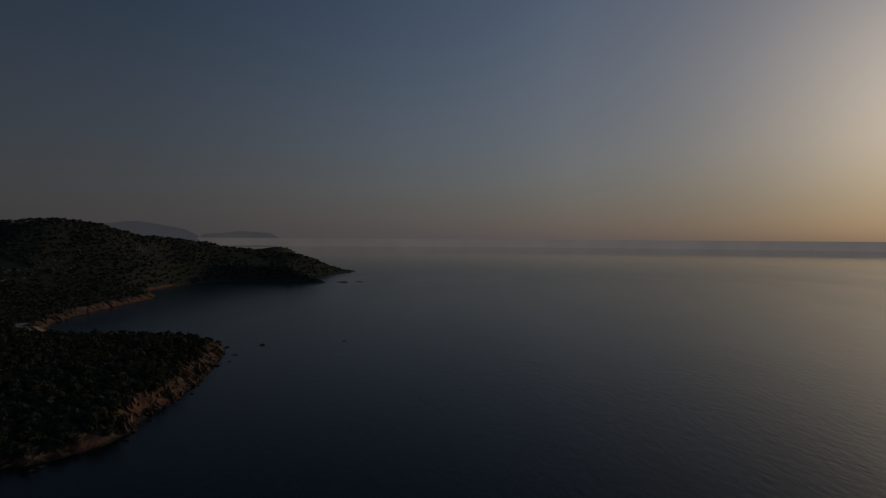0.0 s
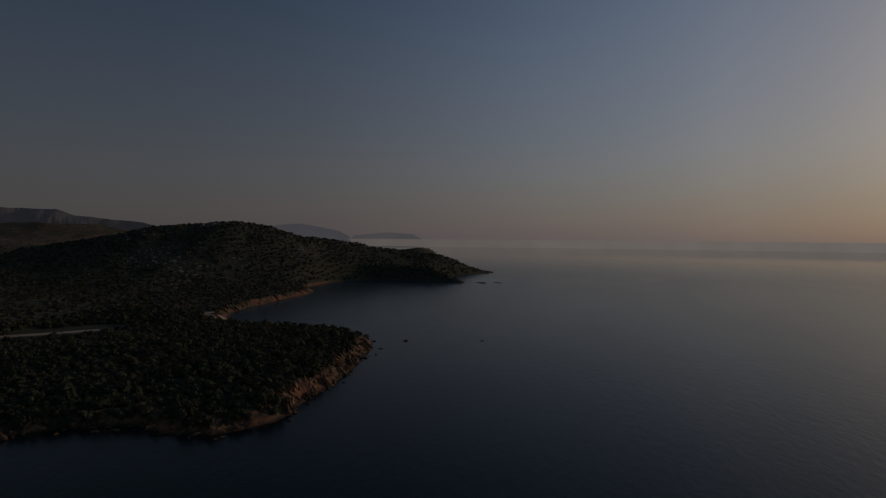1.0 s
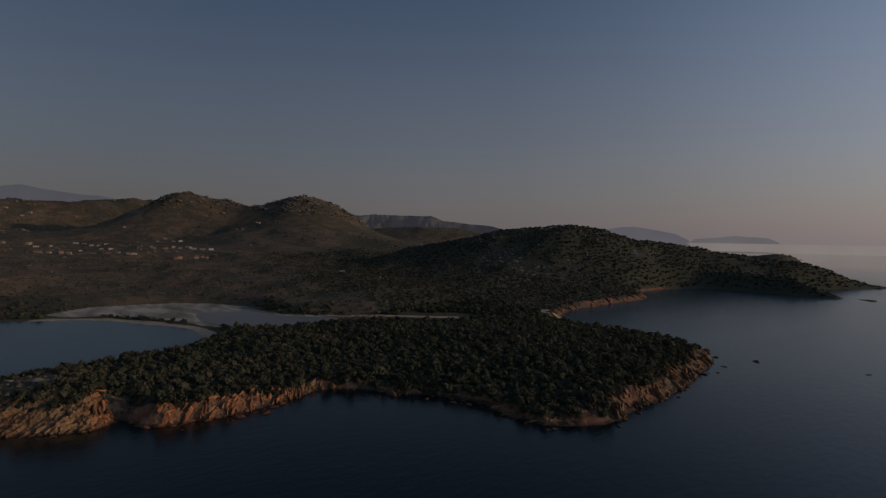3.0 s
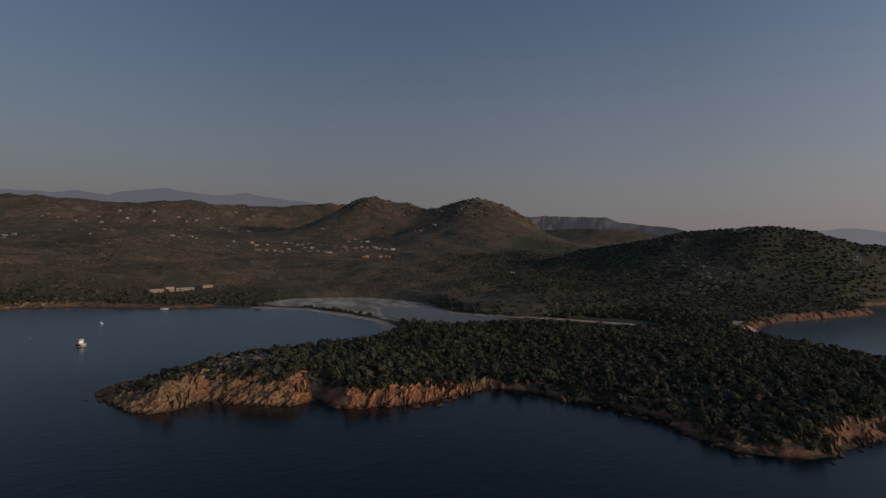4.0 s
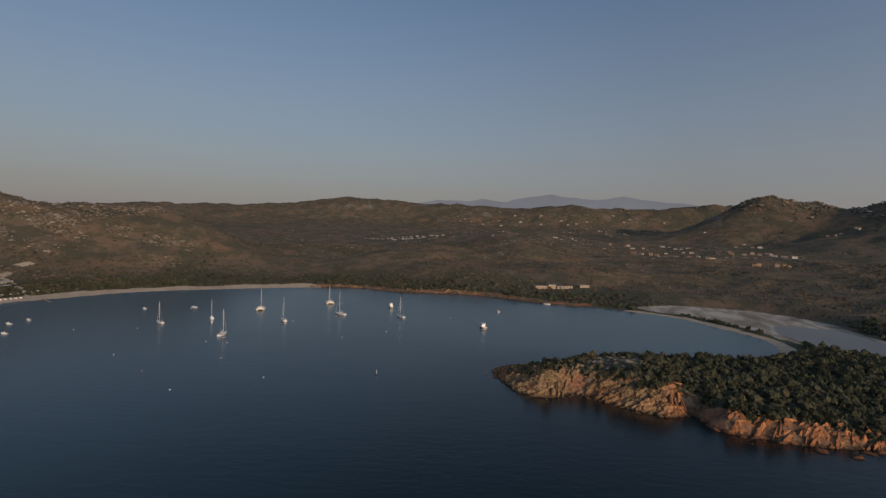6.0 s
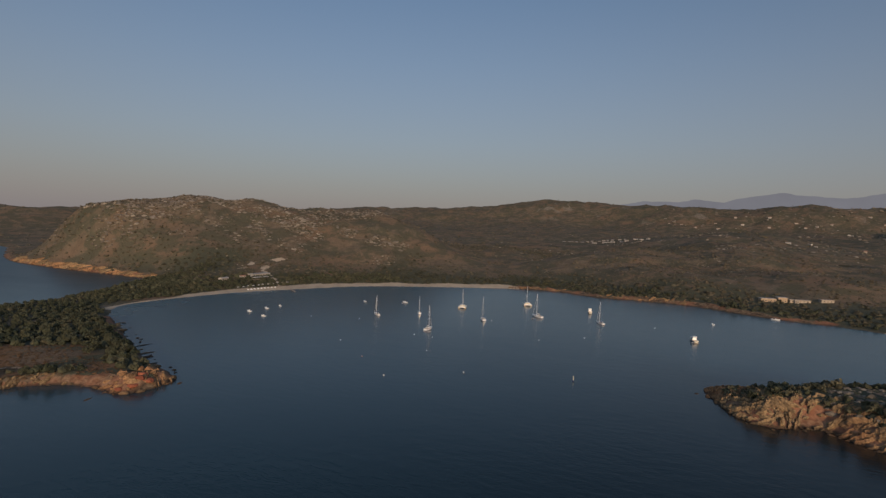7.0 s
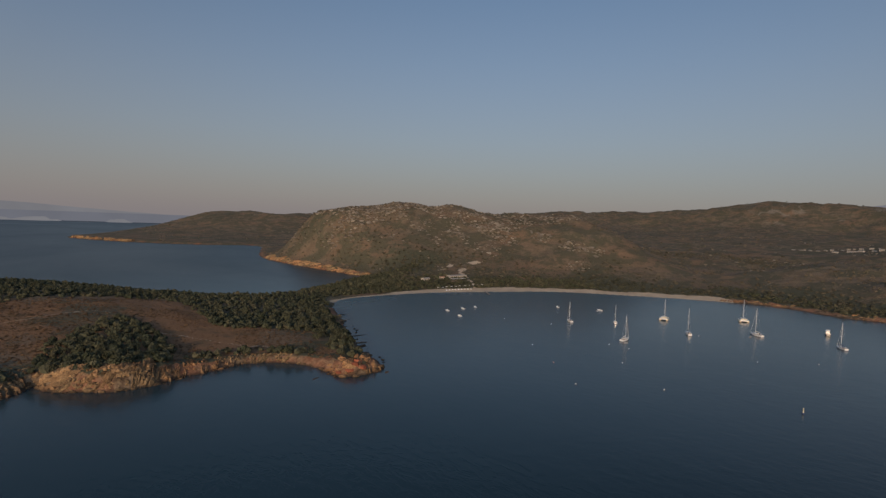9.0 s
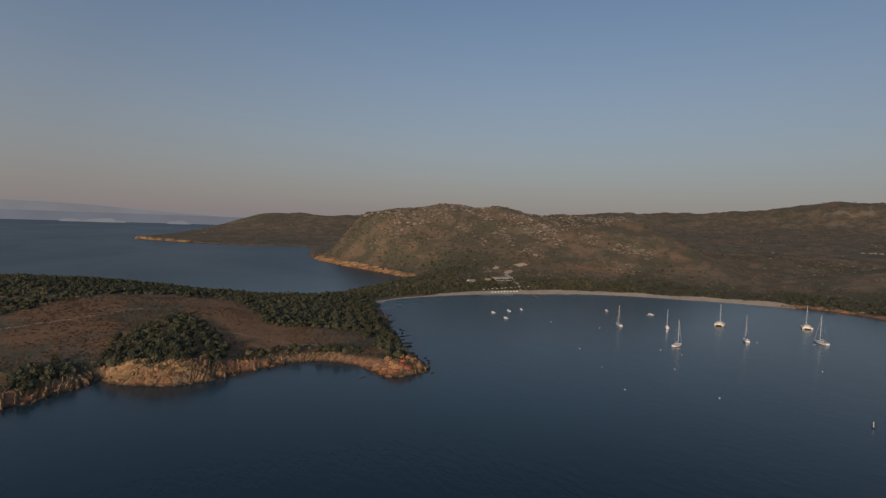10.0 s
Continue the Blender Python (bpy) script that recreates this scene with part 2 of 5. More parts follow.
POND_SHORE = spline([(-585, 50), (-612, 75), (-619, 100), (-614, 150), (-590, 184), (-551, 206), (-515, 210), (-479, 212), (-456, 226), (-444, 244), (-424, 270), (-408, 295), (-384, 318),
                     (-366, 340), (-360, 332), (-378, 307), (-398, 282), (-412, 256), (-414, 232), (-405, 206), (-412, 180), (-427, 156), (-445, 144), (-481, 132), (-508, 117), (-531, 104),
                     (-551, 90), (-566, 60)], 4, closed=True)
POND_WATER = spline([(-524, 158), (-513, 200), (-480, 206), (-458, 218), (-443, 238), (-430, 242), (-417, 224), (-412, 194), (-424, 164), (-448, 151), (-484, 146)], 4, closed=True)
CREEK_WATER = spline([(-402, 282), (-390, 296), (-374, 315), (-370, 314), (-380, 298), (-394, 280)], 4, closed=True)
LANE = spline([(-446, 240), (-426, 268), (-409, 293), (-386, 316), (-367, 338)], 4)

# rise of the shore: x, y, height, width of the slope
SHORE_RISE = [(-250, 0, 7.6, 18), (-245, 20, 8, 17), (-229, 60, 5.5, 9), (-227, 82, 4.5, 8), (-230, 110, 2.6, 8), (-205, 145, 2.6, 9), (-145, 170, 3.2, 12), (-120, 220, 6, 15), (-130, 300, 5.5, 14),
              (-150, 366, 6, 10), (-250, 395, 4, 10), (-284, -47, 3, 10), (-345, 45, 4, 14), (-430, 112, 1.3, 30), (-545, 45, 1.3, 30), (-573, -48, 3, 12),
              (-602, -130, 4.5, 12), (-592, -220, 3, 12), (-510, -403, 1.8, 34), (-375, -474, 1.8, 30)]
SHORE_RISE += [(-206, -477, 1.5, 25), (-150, -354, 4, 9), (-118, -240, 4, 8), (-66, -280, 3.2, 6), (-5, -262, 7.5, 10), (30, -255, 3, 8), (100, -238, 4, 10),
               (0, -560, 5, 22), (200, -650, 5, 22), (-230, -570, 2, 20), (-280, -850, 3, 8), (-78, -1560, 5, 12), (-340, 560, 6, 12), (-395, 760, 3, 8), (-380, 870, 1.8, 9),
               (-195, 900, 1.8, 8), (-200, 1190, 1.8, 8), (-240, 1060, 1.8, 8), (-300, 890, 1.8, 8), (-437, 1620, 28, 16), (-2200, 3300, 10, 40)]

# hills: x, y, height of the top, spread along, spread across, heading of the long side in degrees
HILLS = [(-611, 792, 97, 130, 95, 60), (-800, 676, 62, 60, 70, 60), (-705, 712, 82, 60, 80, 60), (-526, 915, 76, 120, 80, 60), (-420, 1040, 55, 130, 70, 60), (-455, 1590, 46, 75, 50, 60), (-275, 1085, 33, 60, 45, 80), (-280, 900, 26, 80, 45, 80),
         (-1700, 862, 205, 150, 140, 60), (-1914, 581, 200, 135, 140, 60), (-1790, 720, 171, 330, 230, 60), (-1951, 440, 178, 130, 170, 60), (-1632, 973, 156, 110, 120, 60), (-1480, 730, 112, 220, 170, 60), (-2017, 1641, 120, 260, 140, 50), (-1838, 1900, 85, 220, 140, 50),
         (-2736, -1230, 226, 260, 260, 80), (-2772, -851, 205, 200, 250, 90), (-2599, -1520, 203, 240, 260, 60)]
HILLS += [(-2594, -182, 197, 150, 230, 90), (-2600, 23, 192, 150, 230, 90), (-2591, 219, 195, 150, 230, 90), (-2570, 400, 206, 140, 230, 90), (-2545, 560, 215, 140, 230, 90),
          (-2620, -400, 188, 170, 230, 90), (-2690, -600, 195, 170, 240, 90), (-1386, -199, 78, 240, 150, 90),
          (-300, -955, 62, 60, 90, 124), (-372, -928, 93, 60, 130, 124), (-449, -894, 104, 65, 150, 124), (-530, -850, 104, 65, 155, 124), (-608, -795, 97, 60, 150, 124),
          (-693, -721, 95, 60, 140, 124), (-760, -650, 76, 60, 140, 124),
          (-412, -2263, 88, 130, 110, 90), (-655, -2100, 92, 330, 170, 90), (-2339, -1860, 168, 250, 300, 30), (-2000, -2230, 143, 260, 260, 40), (-787, 436, 18, 60, 45, 60),
          (-165, 280, 8, 65, 45, 0), (-730, -185, 27, 70, 45, 20), (-690, -110, 18, 45, 35, 20), (-790, -20, 30, 60, 50, 40), (-860, -300, 38, 110, 60, 100), (-1010, -130, 50, 120, 70, 80), (-275, 15, 13, 26, 45, 0), (0, -440, 15, 80, 70, 0), (90, -530, 19, 90, 70, 0)]


def hill_shapes(x, y):
    out = []
    for hx, hy, top, along, across, head in HILLS:
        c, s = math.cos(radians(head)), math.sin(radians(head))
        u, w = ((x - hx) * s + (y - hy) * c) / along, (-(x - hx) * c + (y - hy) * s) / across
        out.append(np.exp(-0.5 * (u * u + w * w) ** 1.15))
    return np.array(out)


def shore_distance(x, y):
    """Signed distance to the coast, positive on land, with a ragged edge."""
    d = line_distance(x, y, np.vstack([COAST, COAST[:1]]))
    d = np.where(inside(x, y, COAST), d, -d)
    rocky = 1 - sandy(x, y)
    return d + rocky * (2.2 * fbm(x, y, 16, 3, 5) + 1.2 * fbm(x, y, 4, 2, 8)) * np.clip(1 - np.abs(d) / 60, 0, 1)


BEACHES = [spline([(-386, 112), (-408, 124), (-450, 124), (-486, 106), (-535, 76), (-546, 58)], 3),
           spline([(-570, -338), (-510, -403), (-448, -453), (-375, -474), (-318, -488), (-257, -487), (-206, -477)], 3)]


def sandy(x, y):
    d = np.minimum(line_distance(x, y, BEACHES[0]), line_distance(x, y, BEACHES[1]))
    return 1 - smooth(24, 36, d)


def base_height(x, y, d):
    num, den_, wid = 0.0, 0.0, 0.0
    for sx, sy, rise, width in SHORE_RISE:
        w = 1 / ((x - sx) ** 2 + (y - sy) ** 2 + 60.0) ** 1.5
        num, wid, den_ = num + w * rise, wid + w * width, den_ + w
    rise, width = num / den_, wid / den_
    dl = np.maximum(d, 0)
    h = rise * smooth(0, 1, dl / width) ** 0.8 + 0.045 * np.clip(dl - 25, 0, 1300) + 0.035 * np.maximum(dl - 1325, 0)
    return np.where(d > 0, h, np.maximum(d * 0.35, -6)), rise, width


HX, HY = np.array([h[0] for h in HILLS], float), np.array([h[1] for h in HILLS], float)
HILL_TOPS = np.array([h[2] for h in HILLS], float)
HILL_AMP = np.linalg.solve(hill_shapes(HX, HY).T, HILL_TOPS - base_height(HX, HY, shore_distance(HX, HY))[0])


def terrain(x, y, fine=True):
    """Ground height and its covers at plan points."""
    d = shore_distance(x, y)
    h, rise, width = base_height(x, y, d)
    inland = smooth(5, 60, d)
    hills = np.tensordot(HILL_AMP, hill_shapes(x, y), 1)
    reach = 40 + 45 * smooth(-560, -640, y) * smooth(-150, -220, x)
    h = h + np.where(d > 0, smooth(0, 1, d / reach), 0) * np.maximum(hills, -h * 0.6)
    spurs = smooth(70, 220, d) * smooth(-430, -560, x)
    h = h + spurs * (7 * fbm(x, y, 150, 4, 17, True) + smooth(60, 150, h) * 9 * fbm(x, y * 0.8, 48, 4, 19, True))
    sand = sandy(x, y)
    away = np.hypot(x, y)
    rough = np.clip(h / 60, 0.1, 1.0)
    h = h + inland * (9 * rough * fbm(x, y, 240, 5, 11) + 7 * rough * fbm(x + 0.4 * y, y, 85, 5, 14, True)) + inland * 0.8 * fbm(x, y, 22, 3, 21)
    # stepped, slanting rock on the shore slopes
    cliff = np.where(d > -1, smooth(0.0, 1.5, d), 0) * (1 - smooth(0.9, 1.5, d / width)) * (1 - sand)
    if fine:
        lean = x * 0.55 + y * 0.85 + h * 1.2
        h = h + cliff * (1.1 * fbm(lean, x * 0.3, 5.0, 3, 31, True) + 0.9 * fbm(x, y, 3.2, 3, 35))
    pd = line_distance(x, y, np.vstack([POND_SHORE, POND_SHORE[:1]]))
    pd = np.where(inside(x, y, POND_SHORE), pd, -pd)
    near_pond = smooth(-26, -2, pd)
    lee = smooth(-440, -400, x) * smooth(110, 150, y) * smooth(420, 380, y) * (d > 0)
    h = h * (1 - lee) + lee * np.minimum(h, 1.6 + 0.055 * np.maximum(-pd, 0))
    h = h * (1 - near_pond) + near_pond * np.where(pd > 0, 0.9 + 0.02 * fbm(x, y, 30, 2, 63), np.minimum(h, 1.7))
    rocky_spots = 0.55 * smooth(0.25, 0.5, fbm(x, y * 0.7, 30, 4, 41, True)) * (0.45 + 0.55 * smooth(60, 150, h)) * smooth(12, 35, h) * smooth(-0.35, 0.25, fbm(x, y, 170, 2, 44))
    green = 0.75 * smooth(150, 520, y + 0.35 * (x + 700)) * smooth(-1500, -900, x) + 0.85 * smooth(120, 30, d + 60 * fbm(x, y, 70, 3, 107)) * (d > 5) * smooth(-760, -600, y) + 0.45 * smooth(0.0, 0.5, fbm(x, y, 200, 3, 101))
    green = np.clip(green + 0.25 * fbm(x, y, 40, 3, 105), 0, 1) * ((y > -300) | (x < -260) | (y < -560) | (d < 0))
    green = np.clip(green + 0.5 * smooth(450, 620, y) * (x > -900), 0, 1)
    return h, dict(green=green, d=d, pd=pd, sand=np.where(d < 40, sand * smooth(26, 16, d + 15 * smooth(-340, -230, x) * (y < 0) + 10 * (y > 20) + 5 * fbm(x, y, 25, 2, 61)), 0),
                   rock=np.where(d > -2, 1 - smooth(0.5, 0.95, d / width + 0.4 * fbm(x, y, 13, 3, 47)), 0) * (1 - sand) * smooth(1.9, 2.8, rise), stone=rocky_spots)


# the rough ground moves the tops a little: set them back to their heights
HILL_FREE = shore_distance(HX, HY) > 120
for _ in range(3):
    HILL_AMP = HILL_AMP + 0.8 * np.linalg.solve(hill_shapes(HX, HY).T + 0.02 * np.eye(len(HX)), np.where(HILL_FREE, HILL_TOPS - terrain(HX, HY, False)[0], 0))


# ---- ground: one sheet, finer on the headlands ----
def grid_cells(x0, y0, x1, y1, step, holes):
    nx, ny = int(round((x1 - x0) / step)), int(round((y1 - y0) / step))
    gx, gy = np.meshgrid(x0 + step * np.arange(nx + 1), y0 + step * np.arange(ny + 1), indexing="ij")
    i, j = np.meshgrid(np.arange(nx), np.arange(ny), indexing="ij")
    keep = np.ones(i.shape, bool)
    for hx0, hy0, hx1, hy1 in holes:
        keep &= ~((gx[:-1, :-1] >= hx0 + step) & (gx[1:, 1:] <= hx1 - step) & (gy[:-1, :-1] >= hy0 + step) & (gy[1:, 1:] <= hy1 - step))
    i, j = i[keep], j[keep]
    a = i * (ny + 1) + j
    return gx.ravel(), gy.ravel(), np.stack([a, a + ny + 1, a + ny + 2, a + 1], 1)


def soil_cover(x, y):
    """Bare red ground of the far headland."""
    return smooth(-0.5, 0.3, fbm(x, y, 50, 3, 71)) * inside(x, y, SOIL_PATCH)


def track_cover(x, y):
    """Trodden paths and bare scars."""
    out = np.zeros_like(x)
    for path, half, firm in TRACKS:
        out = np.maximum(out, firm - firm * smooth(half * 0.6, half * 1.4, line_distance(x, y, path)))
    return out


SOIL_PATCH = spline([(190, -320), (170, -400), (80, -404), (40, -438), (-11, -454), (-48, -434), (-76, -374), (-112, -304), (-110, -268), (-80, -286), (-30, -285), (40, -275), (120, -262)], 3, closed=True)
TRACKS = [(spline([(-28, -342), (-45, -328), (-56, -318), (-72, -304), (-82, -299), (-93, -283), (-104, -279)], 4), 1.2, 0.52),
          (spline([(-18, -372), (0, -392), (40, -376), (90, -352), (130, -330)], 4), 1.3, 0.5), (LANE, 2.6, 0.72),
          (spline([(-375, -500), (-392, -540), (-402, -570)], 4), 2.2, 0.85), (spline([(-870, -455), (-820, -415), (-775, -375)], 4), 2.2, 0.56), (spline([(-700, -100), (-780, -95), (-850, -70)], 4), 2.0, 0.46),
          (spline([(-880, -350), (-960, -330), (-1040, -350)], 4), 2.4, 0.5), (spline([(-950, -420), (-1020, -400), (-1100, -430)], 4), 2.4, 0.5),
          (spline([(-1150, 250), (-1180, 330), (-1250, 380)], 4), 3.6, 0.7), (spline([(-620, -300), (-680, -330), (-760, -340)], 4), 2.0, 0.46),
          (spline([(-72, -461), (-88, -464)], 4), 2.2, 1.0), (spline([(-334, 424), (-322, 418), (-310, 410)], 4), 9.0, 1.0), (spline([(-1000, -300), (-1060, -420), (-1180, -470)], 4), 2.6, 0.5),
          (spline([(-380, -590), (-390, -590)], 4), 4.5, 0.52), (spline([(-406, -577), (-416, -582)], 4), 6.0, 0.62), (spline([(-403, -640), (-396, -655), (-400, -672)], 4), 1.4, 0.6), (spline([(-403, -598), (-412, -606)], 4), 5.0, 0.7), (spline([(-440, -602), (-452, -600)], 4), 5.0, 0.75)]
near_rect, far_rect, mid_rect = (-420, -72, -96, 420), (-332, -680, 240, -216), (-1120, -1120, 308, 1184)
sheets = [grid_cells(*near_rect, 1.5, []), grid_cells(*far_rect, 2.0, []), grid_cells(*mid_rect, 6.0, [near_rect, far_rect]),
          grid_cells(-4952, -4948, 616, 4948, 24.0, [mid_rect])]
g_verts, g_faces, covers, count = [], [], {"sand": [], "rock": [], "stone": [], "soil": [], "green": [], "flat": []}, 0
for n, (gx, gy, quads) in enumerate(sheets):
    gz, cov = terrain(gx, gy, fine=n < 3)
    if n == 3:
        gz = np.where(gz < 0, gz - 2, gz)
    used = gz[quads].max(1) > -4.5
    g_verts.append(np.stack([gx, gy, gz], 1))
    g_faces.append(quads[used] + count)
    cov["soil"] = np.maximum(soil_cover(gx, gy), 0)
    cov["flat"] = smooth(-3, 1, cov["pd"] + 2 * fbm(gx, gy, 20, 2, 64)) * smooth(256, 238, gy)
    cov["sand"] = np.maximum(cov["sand"], track_cover(gx, gy))
    for key in covers:
        covers[key].append(cov[key])
    count += len(gx)
ground_mesh = mesh_of("ground", np.vstack(g_verts), np.vstack(g_faces), GROUND)
for key, parts in covers.items():
    ground_mesh.attributes.new(key, "FLOAT", "POINT").data.foreach_set("value", np.concatenate(parts).astype(np.float32))
ground = tagged(new("ground", ground_mesh), "scrub-covered granite coast with sandy beaches and hills", "ground", kind="structure")

# ---- water ----
def sheet(name, x0, y0, x1, y1, z, n, mat):
    gx, gy, quads = grid_cells(x0, y0, x1, y1, (x1 - x0) / n, [])
    return new(name, mesh_of(name, np.stack([gx, gy, np.full(len(gx), z)], 1), quads, mat))


sea_sheet = sheet("sea", -5000, -5000, 5000, 5000, 0.0, 200, SEA)
sea_xy = np.array([v.co[:2] for v in sea_sheet.data.vertices])
shallow = 0.19 * smooth(0, -170, sea_xy[:, 1])  # painted light: water lighter to the south, away from the sun
near_shore = (sea_xy[:, 0] > -800) & (sea_xy[:, 0] < 500) & (np.abs(sea_xy[:, 1] + 450) < 1600)
# bay and coves: pale shallows, with sky reflection painted into the same value
for coves, reach, most in ((spline(BAY, 3), 260, 0.85), (spline(NORTH_COAST[-14:], 3), 85, 0.6), (spline(SOUTH_COAST[:8], 3), 280, 0.35)):
    away = line_distance(sea_xy[near_shore, 0], sea_xy[near_shore, 1], coves)
    side = np.maximum(smooth(0, -150, sea_xy[near_shore, 1]), smooth(-290, -340, sea_xy[near_shore, 0])) if reach == 260 else 1.0  # not outside the near headland
    shallow[near_shore] = np.maximum(shallow[near_shore], most * side * np.exp(-away / reach))
sea_sheet.data.attributes.new("shallow", "FLOAT", "POINT").data.foreach_set("value", shallow.astype(np.float32))
sea = tagged(sea_sheet, "calm dark blue sea and bay water", "sea", kind="structure")
for name, label, outline in (("pond", "shallow pale salt pond behind the beach", POND_WATER), ("creek", "narrow strip of still water beside a sandy lane", CREEK_WATER)):
    me = bpy.data.meshes.new(name)
    bm = bmesh.new()
    bm.faces.new([bm.verts.new((x, y, 1.0)) for x, y in outline])
    bm.to_mesh(me)
    bm.free()
    me.materials.append(POND)
    tagged(new(name, me), label, "pond", kind="structure")


# ---- far ranges and islands, plain backdrop that glows with haze put into its colour ----
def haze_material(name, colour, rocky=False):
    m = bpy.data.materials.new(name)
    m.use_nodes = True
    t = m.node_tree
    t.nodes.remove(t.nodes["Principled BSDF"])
    # emission stands in for airlight: the haze is in this colour
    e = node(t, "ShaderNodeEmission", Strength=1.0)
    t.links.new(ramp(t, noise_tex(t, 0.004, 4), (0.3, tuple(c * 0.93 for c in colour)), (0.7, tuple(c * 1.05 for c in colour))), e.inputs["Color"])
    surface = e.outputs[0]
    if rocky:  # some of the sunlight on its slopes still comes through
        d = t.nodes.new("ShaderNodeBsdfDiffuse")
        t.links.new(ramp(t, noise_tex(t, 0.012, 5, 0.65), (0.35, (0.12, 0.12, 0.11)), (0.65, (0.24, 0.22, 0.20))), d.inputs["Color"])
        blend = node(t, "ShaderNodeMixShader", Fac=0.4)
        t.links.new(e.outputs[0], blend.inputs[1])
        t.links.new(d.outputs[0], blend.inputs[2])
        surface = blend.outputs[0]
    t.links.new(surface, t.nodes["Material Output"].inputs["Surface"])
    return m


def far_range(name, label, dist, skyline, seed, colour, ragged=0.05, relief=0.0):
    """A range with the haze painted in as its own glow. skyline: degrees left of the plan's north, degrees above level
    as seen from the plan's origin.
    """
    n, rows = 420, 9
    az_deg = np.linspace(skyline[0][0], skyline[-1][0], n)
    order = np.argsort([a for a, _ in skyline])
    el = np.interp(az_deg, np.array([skyline[i][0] for i in order]), np.array([skyline[i][1] for i in order]))
    el = el + ragged * fbm(az_deg, az_deg * 0 + seed, 1.6, 5, seed)
    az = np.radians(az_deg)
    crest = EYE_Z + dist * np.tan(np.radians(el))
    V = []
    for k in range(rows):
        u = k / (rows - 1)
        away = dist - 150 * (1 - u) + relief * u * (1 - u) * 4 * fbm(az_deg + 2.5 * u, u * 3 + az_deg * 0, 2.4, 4, seed + 7, True)
        z = -8 + (crest + 8) * u ** 0.8
        V.append(np.stack([-np.sin(az) * away, np.cos(az) * away, z], 1))
    V.append(np.stack([-np.sin(az) * (dist + 60), np.cos(az) * (dist + 60), np.full(n, -8.0)], 1))
    i = np.arange(n - 1)
    F = np.vstack([np.stack([i + k * n, i + 1 + k * n, i + 1 + (k + 1) * n, i + (k + 1) * n], 1) for k in range(rows)])
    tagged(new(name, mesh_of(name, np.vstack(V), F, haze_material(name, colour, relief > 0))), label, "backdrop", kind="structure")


def far_sea(name, az0, az1, colour):
    """An upright glowing strip for the open water beyond the sea sheet, up to the level horizon."""
    n = 120
    az = np.radians(np.linspace(az0, az1, n))
    rim = np.stack([-np.sin(az) * 4640, np.cos(az) * 4640], 1)
    V = np.vstack([np.column_stack([rim, np.full(n, -1.0)]), np.column_stack([rim * 1.002, np.full(n, 66.0)])])
    i = np.arange(n - 1)
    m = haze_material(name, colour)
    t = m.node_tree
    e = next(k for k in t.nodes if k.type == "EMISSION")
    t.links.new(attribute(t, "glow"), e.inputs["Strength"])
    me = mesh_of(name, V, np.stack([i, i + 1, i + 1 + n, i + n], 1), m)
    # painted light: the strip's glow grows towards the sun
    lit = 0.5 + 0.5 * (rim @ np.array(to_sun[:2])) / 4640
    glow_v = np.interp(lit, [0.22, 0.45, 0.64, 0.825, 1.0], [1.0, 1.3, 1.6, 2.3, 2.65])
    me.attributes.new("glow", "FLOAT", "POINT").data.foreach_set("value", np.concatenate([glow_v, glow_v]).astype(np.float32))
    tagged(new(name, me), "glowing strip standing for open sea fading into haze at the horizon", "backdrop", kind="structure")


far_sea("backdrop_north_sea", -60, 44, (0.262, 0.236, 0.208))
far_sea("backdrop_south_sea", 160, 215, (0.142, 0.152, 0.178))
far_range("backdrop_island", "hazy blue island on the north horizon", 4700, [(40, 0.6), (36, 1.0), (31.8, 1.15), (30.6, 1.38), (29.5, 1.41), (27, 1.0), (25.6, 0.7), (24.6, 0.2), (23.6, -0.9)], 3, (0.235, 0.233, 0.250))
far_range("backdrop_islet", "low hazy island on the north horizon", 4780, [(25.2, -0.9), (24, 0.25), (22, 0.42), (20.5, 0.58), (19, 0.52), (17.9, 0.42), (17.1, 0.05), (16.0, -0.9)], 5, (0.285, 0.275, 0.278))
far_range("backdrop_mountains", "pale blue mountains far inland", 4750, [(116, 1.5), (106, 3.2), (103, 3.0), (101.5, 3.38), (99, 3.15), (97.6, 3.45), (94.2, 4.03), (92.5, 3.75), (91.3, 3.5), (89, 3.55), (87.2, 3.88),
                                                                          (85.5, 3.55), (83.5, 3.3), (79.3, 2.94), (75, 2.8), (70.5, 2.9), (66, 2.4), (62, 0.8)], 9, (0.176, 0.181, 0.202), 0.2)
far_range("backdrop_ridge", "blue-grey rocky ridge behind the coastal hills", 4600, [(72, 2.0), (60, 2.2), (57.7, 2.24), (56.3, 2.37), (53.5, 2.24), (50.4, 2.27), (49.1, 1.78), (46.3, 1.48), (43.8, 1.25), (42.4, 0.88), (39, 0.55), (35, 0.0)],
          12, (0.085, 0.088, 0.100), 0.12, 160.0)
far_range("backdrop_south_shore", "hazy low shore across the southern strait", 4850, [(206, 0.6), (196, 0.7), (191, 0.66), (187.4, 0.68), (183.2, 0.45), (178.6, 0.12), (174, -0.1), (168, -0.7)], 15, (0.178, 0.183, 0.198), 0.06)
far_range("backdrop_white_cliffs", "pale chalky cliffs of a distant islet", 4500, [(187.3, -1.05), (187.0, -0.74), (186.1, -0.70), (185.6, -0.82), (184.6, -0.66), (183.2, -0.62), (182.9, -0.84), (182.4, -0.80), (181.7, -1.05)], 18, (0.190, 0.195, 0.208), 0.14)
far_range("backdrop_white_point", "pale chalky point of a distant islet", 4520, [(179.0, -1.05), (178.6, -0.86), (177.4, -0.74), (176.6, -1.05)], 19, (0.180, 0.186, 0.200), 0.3)


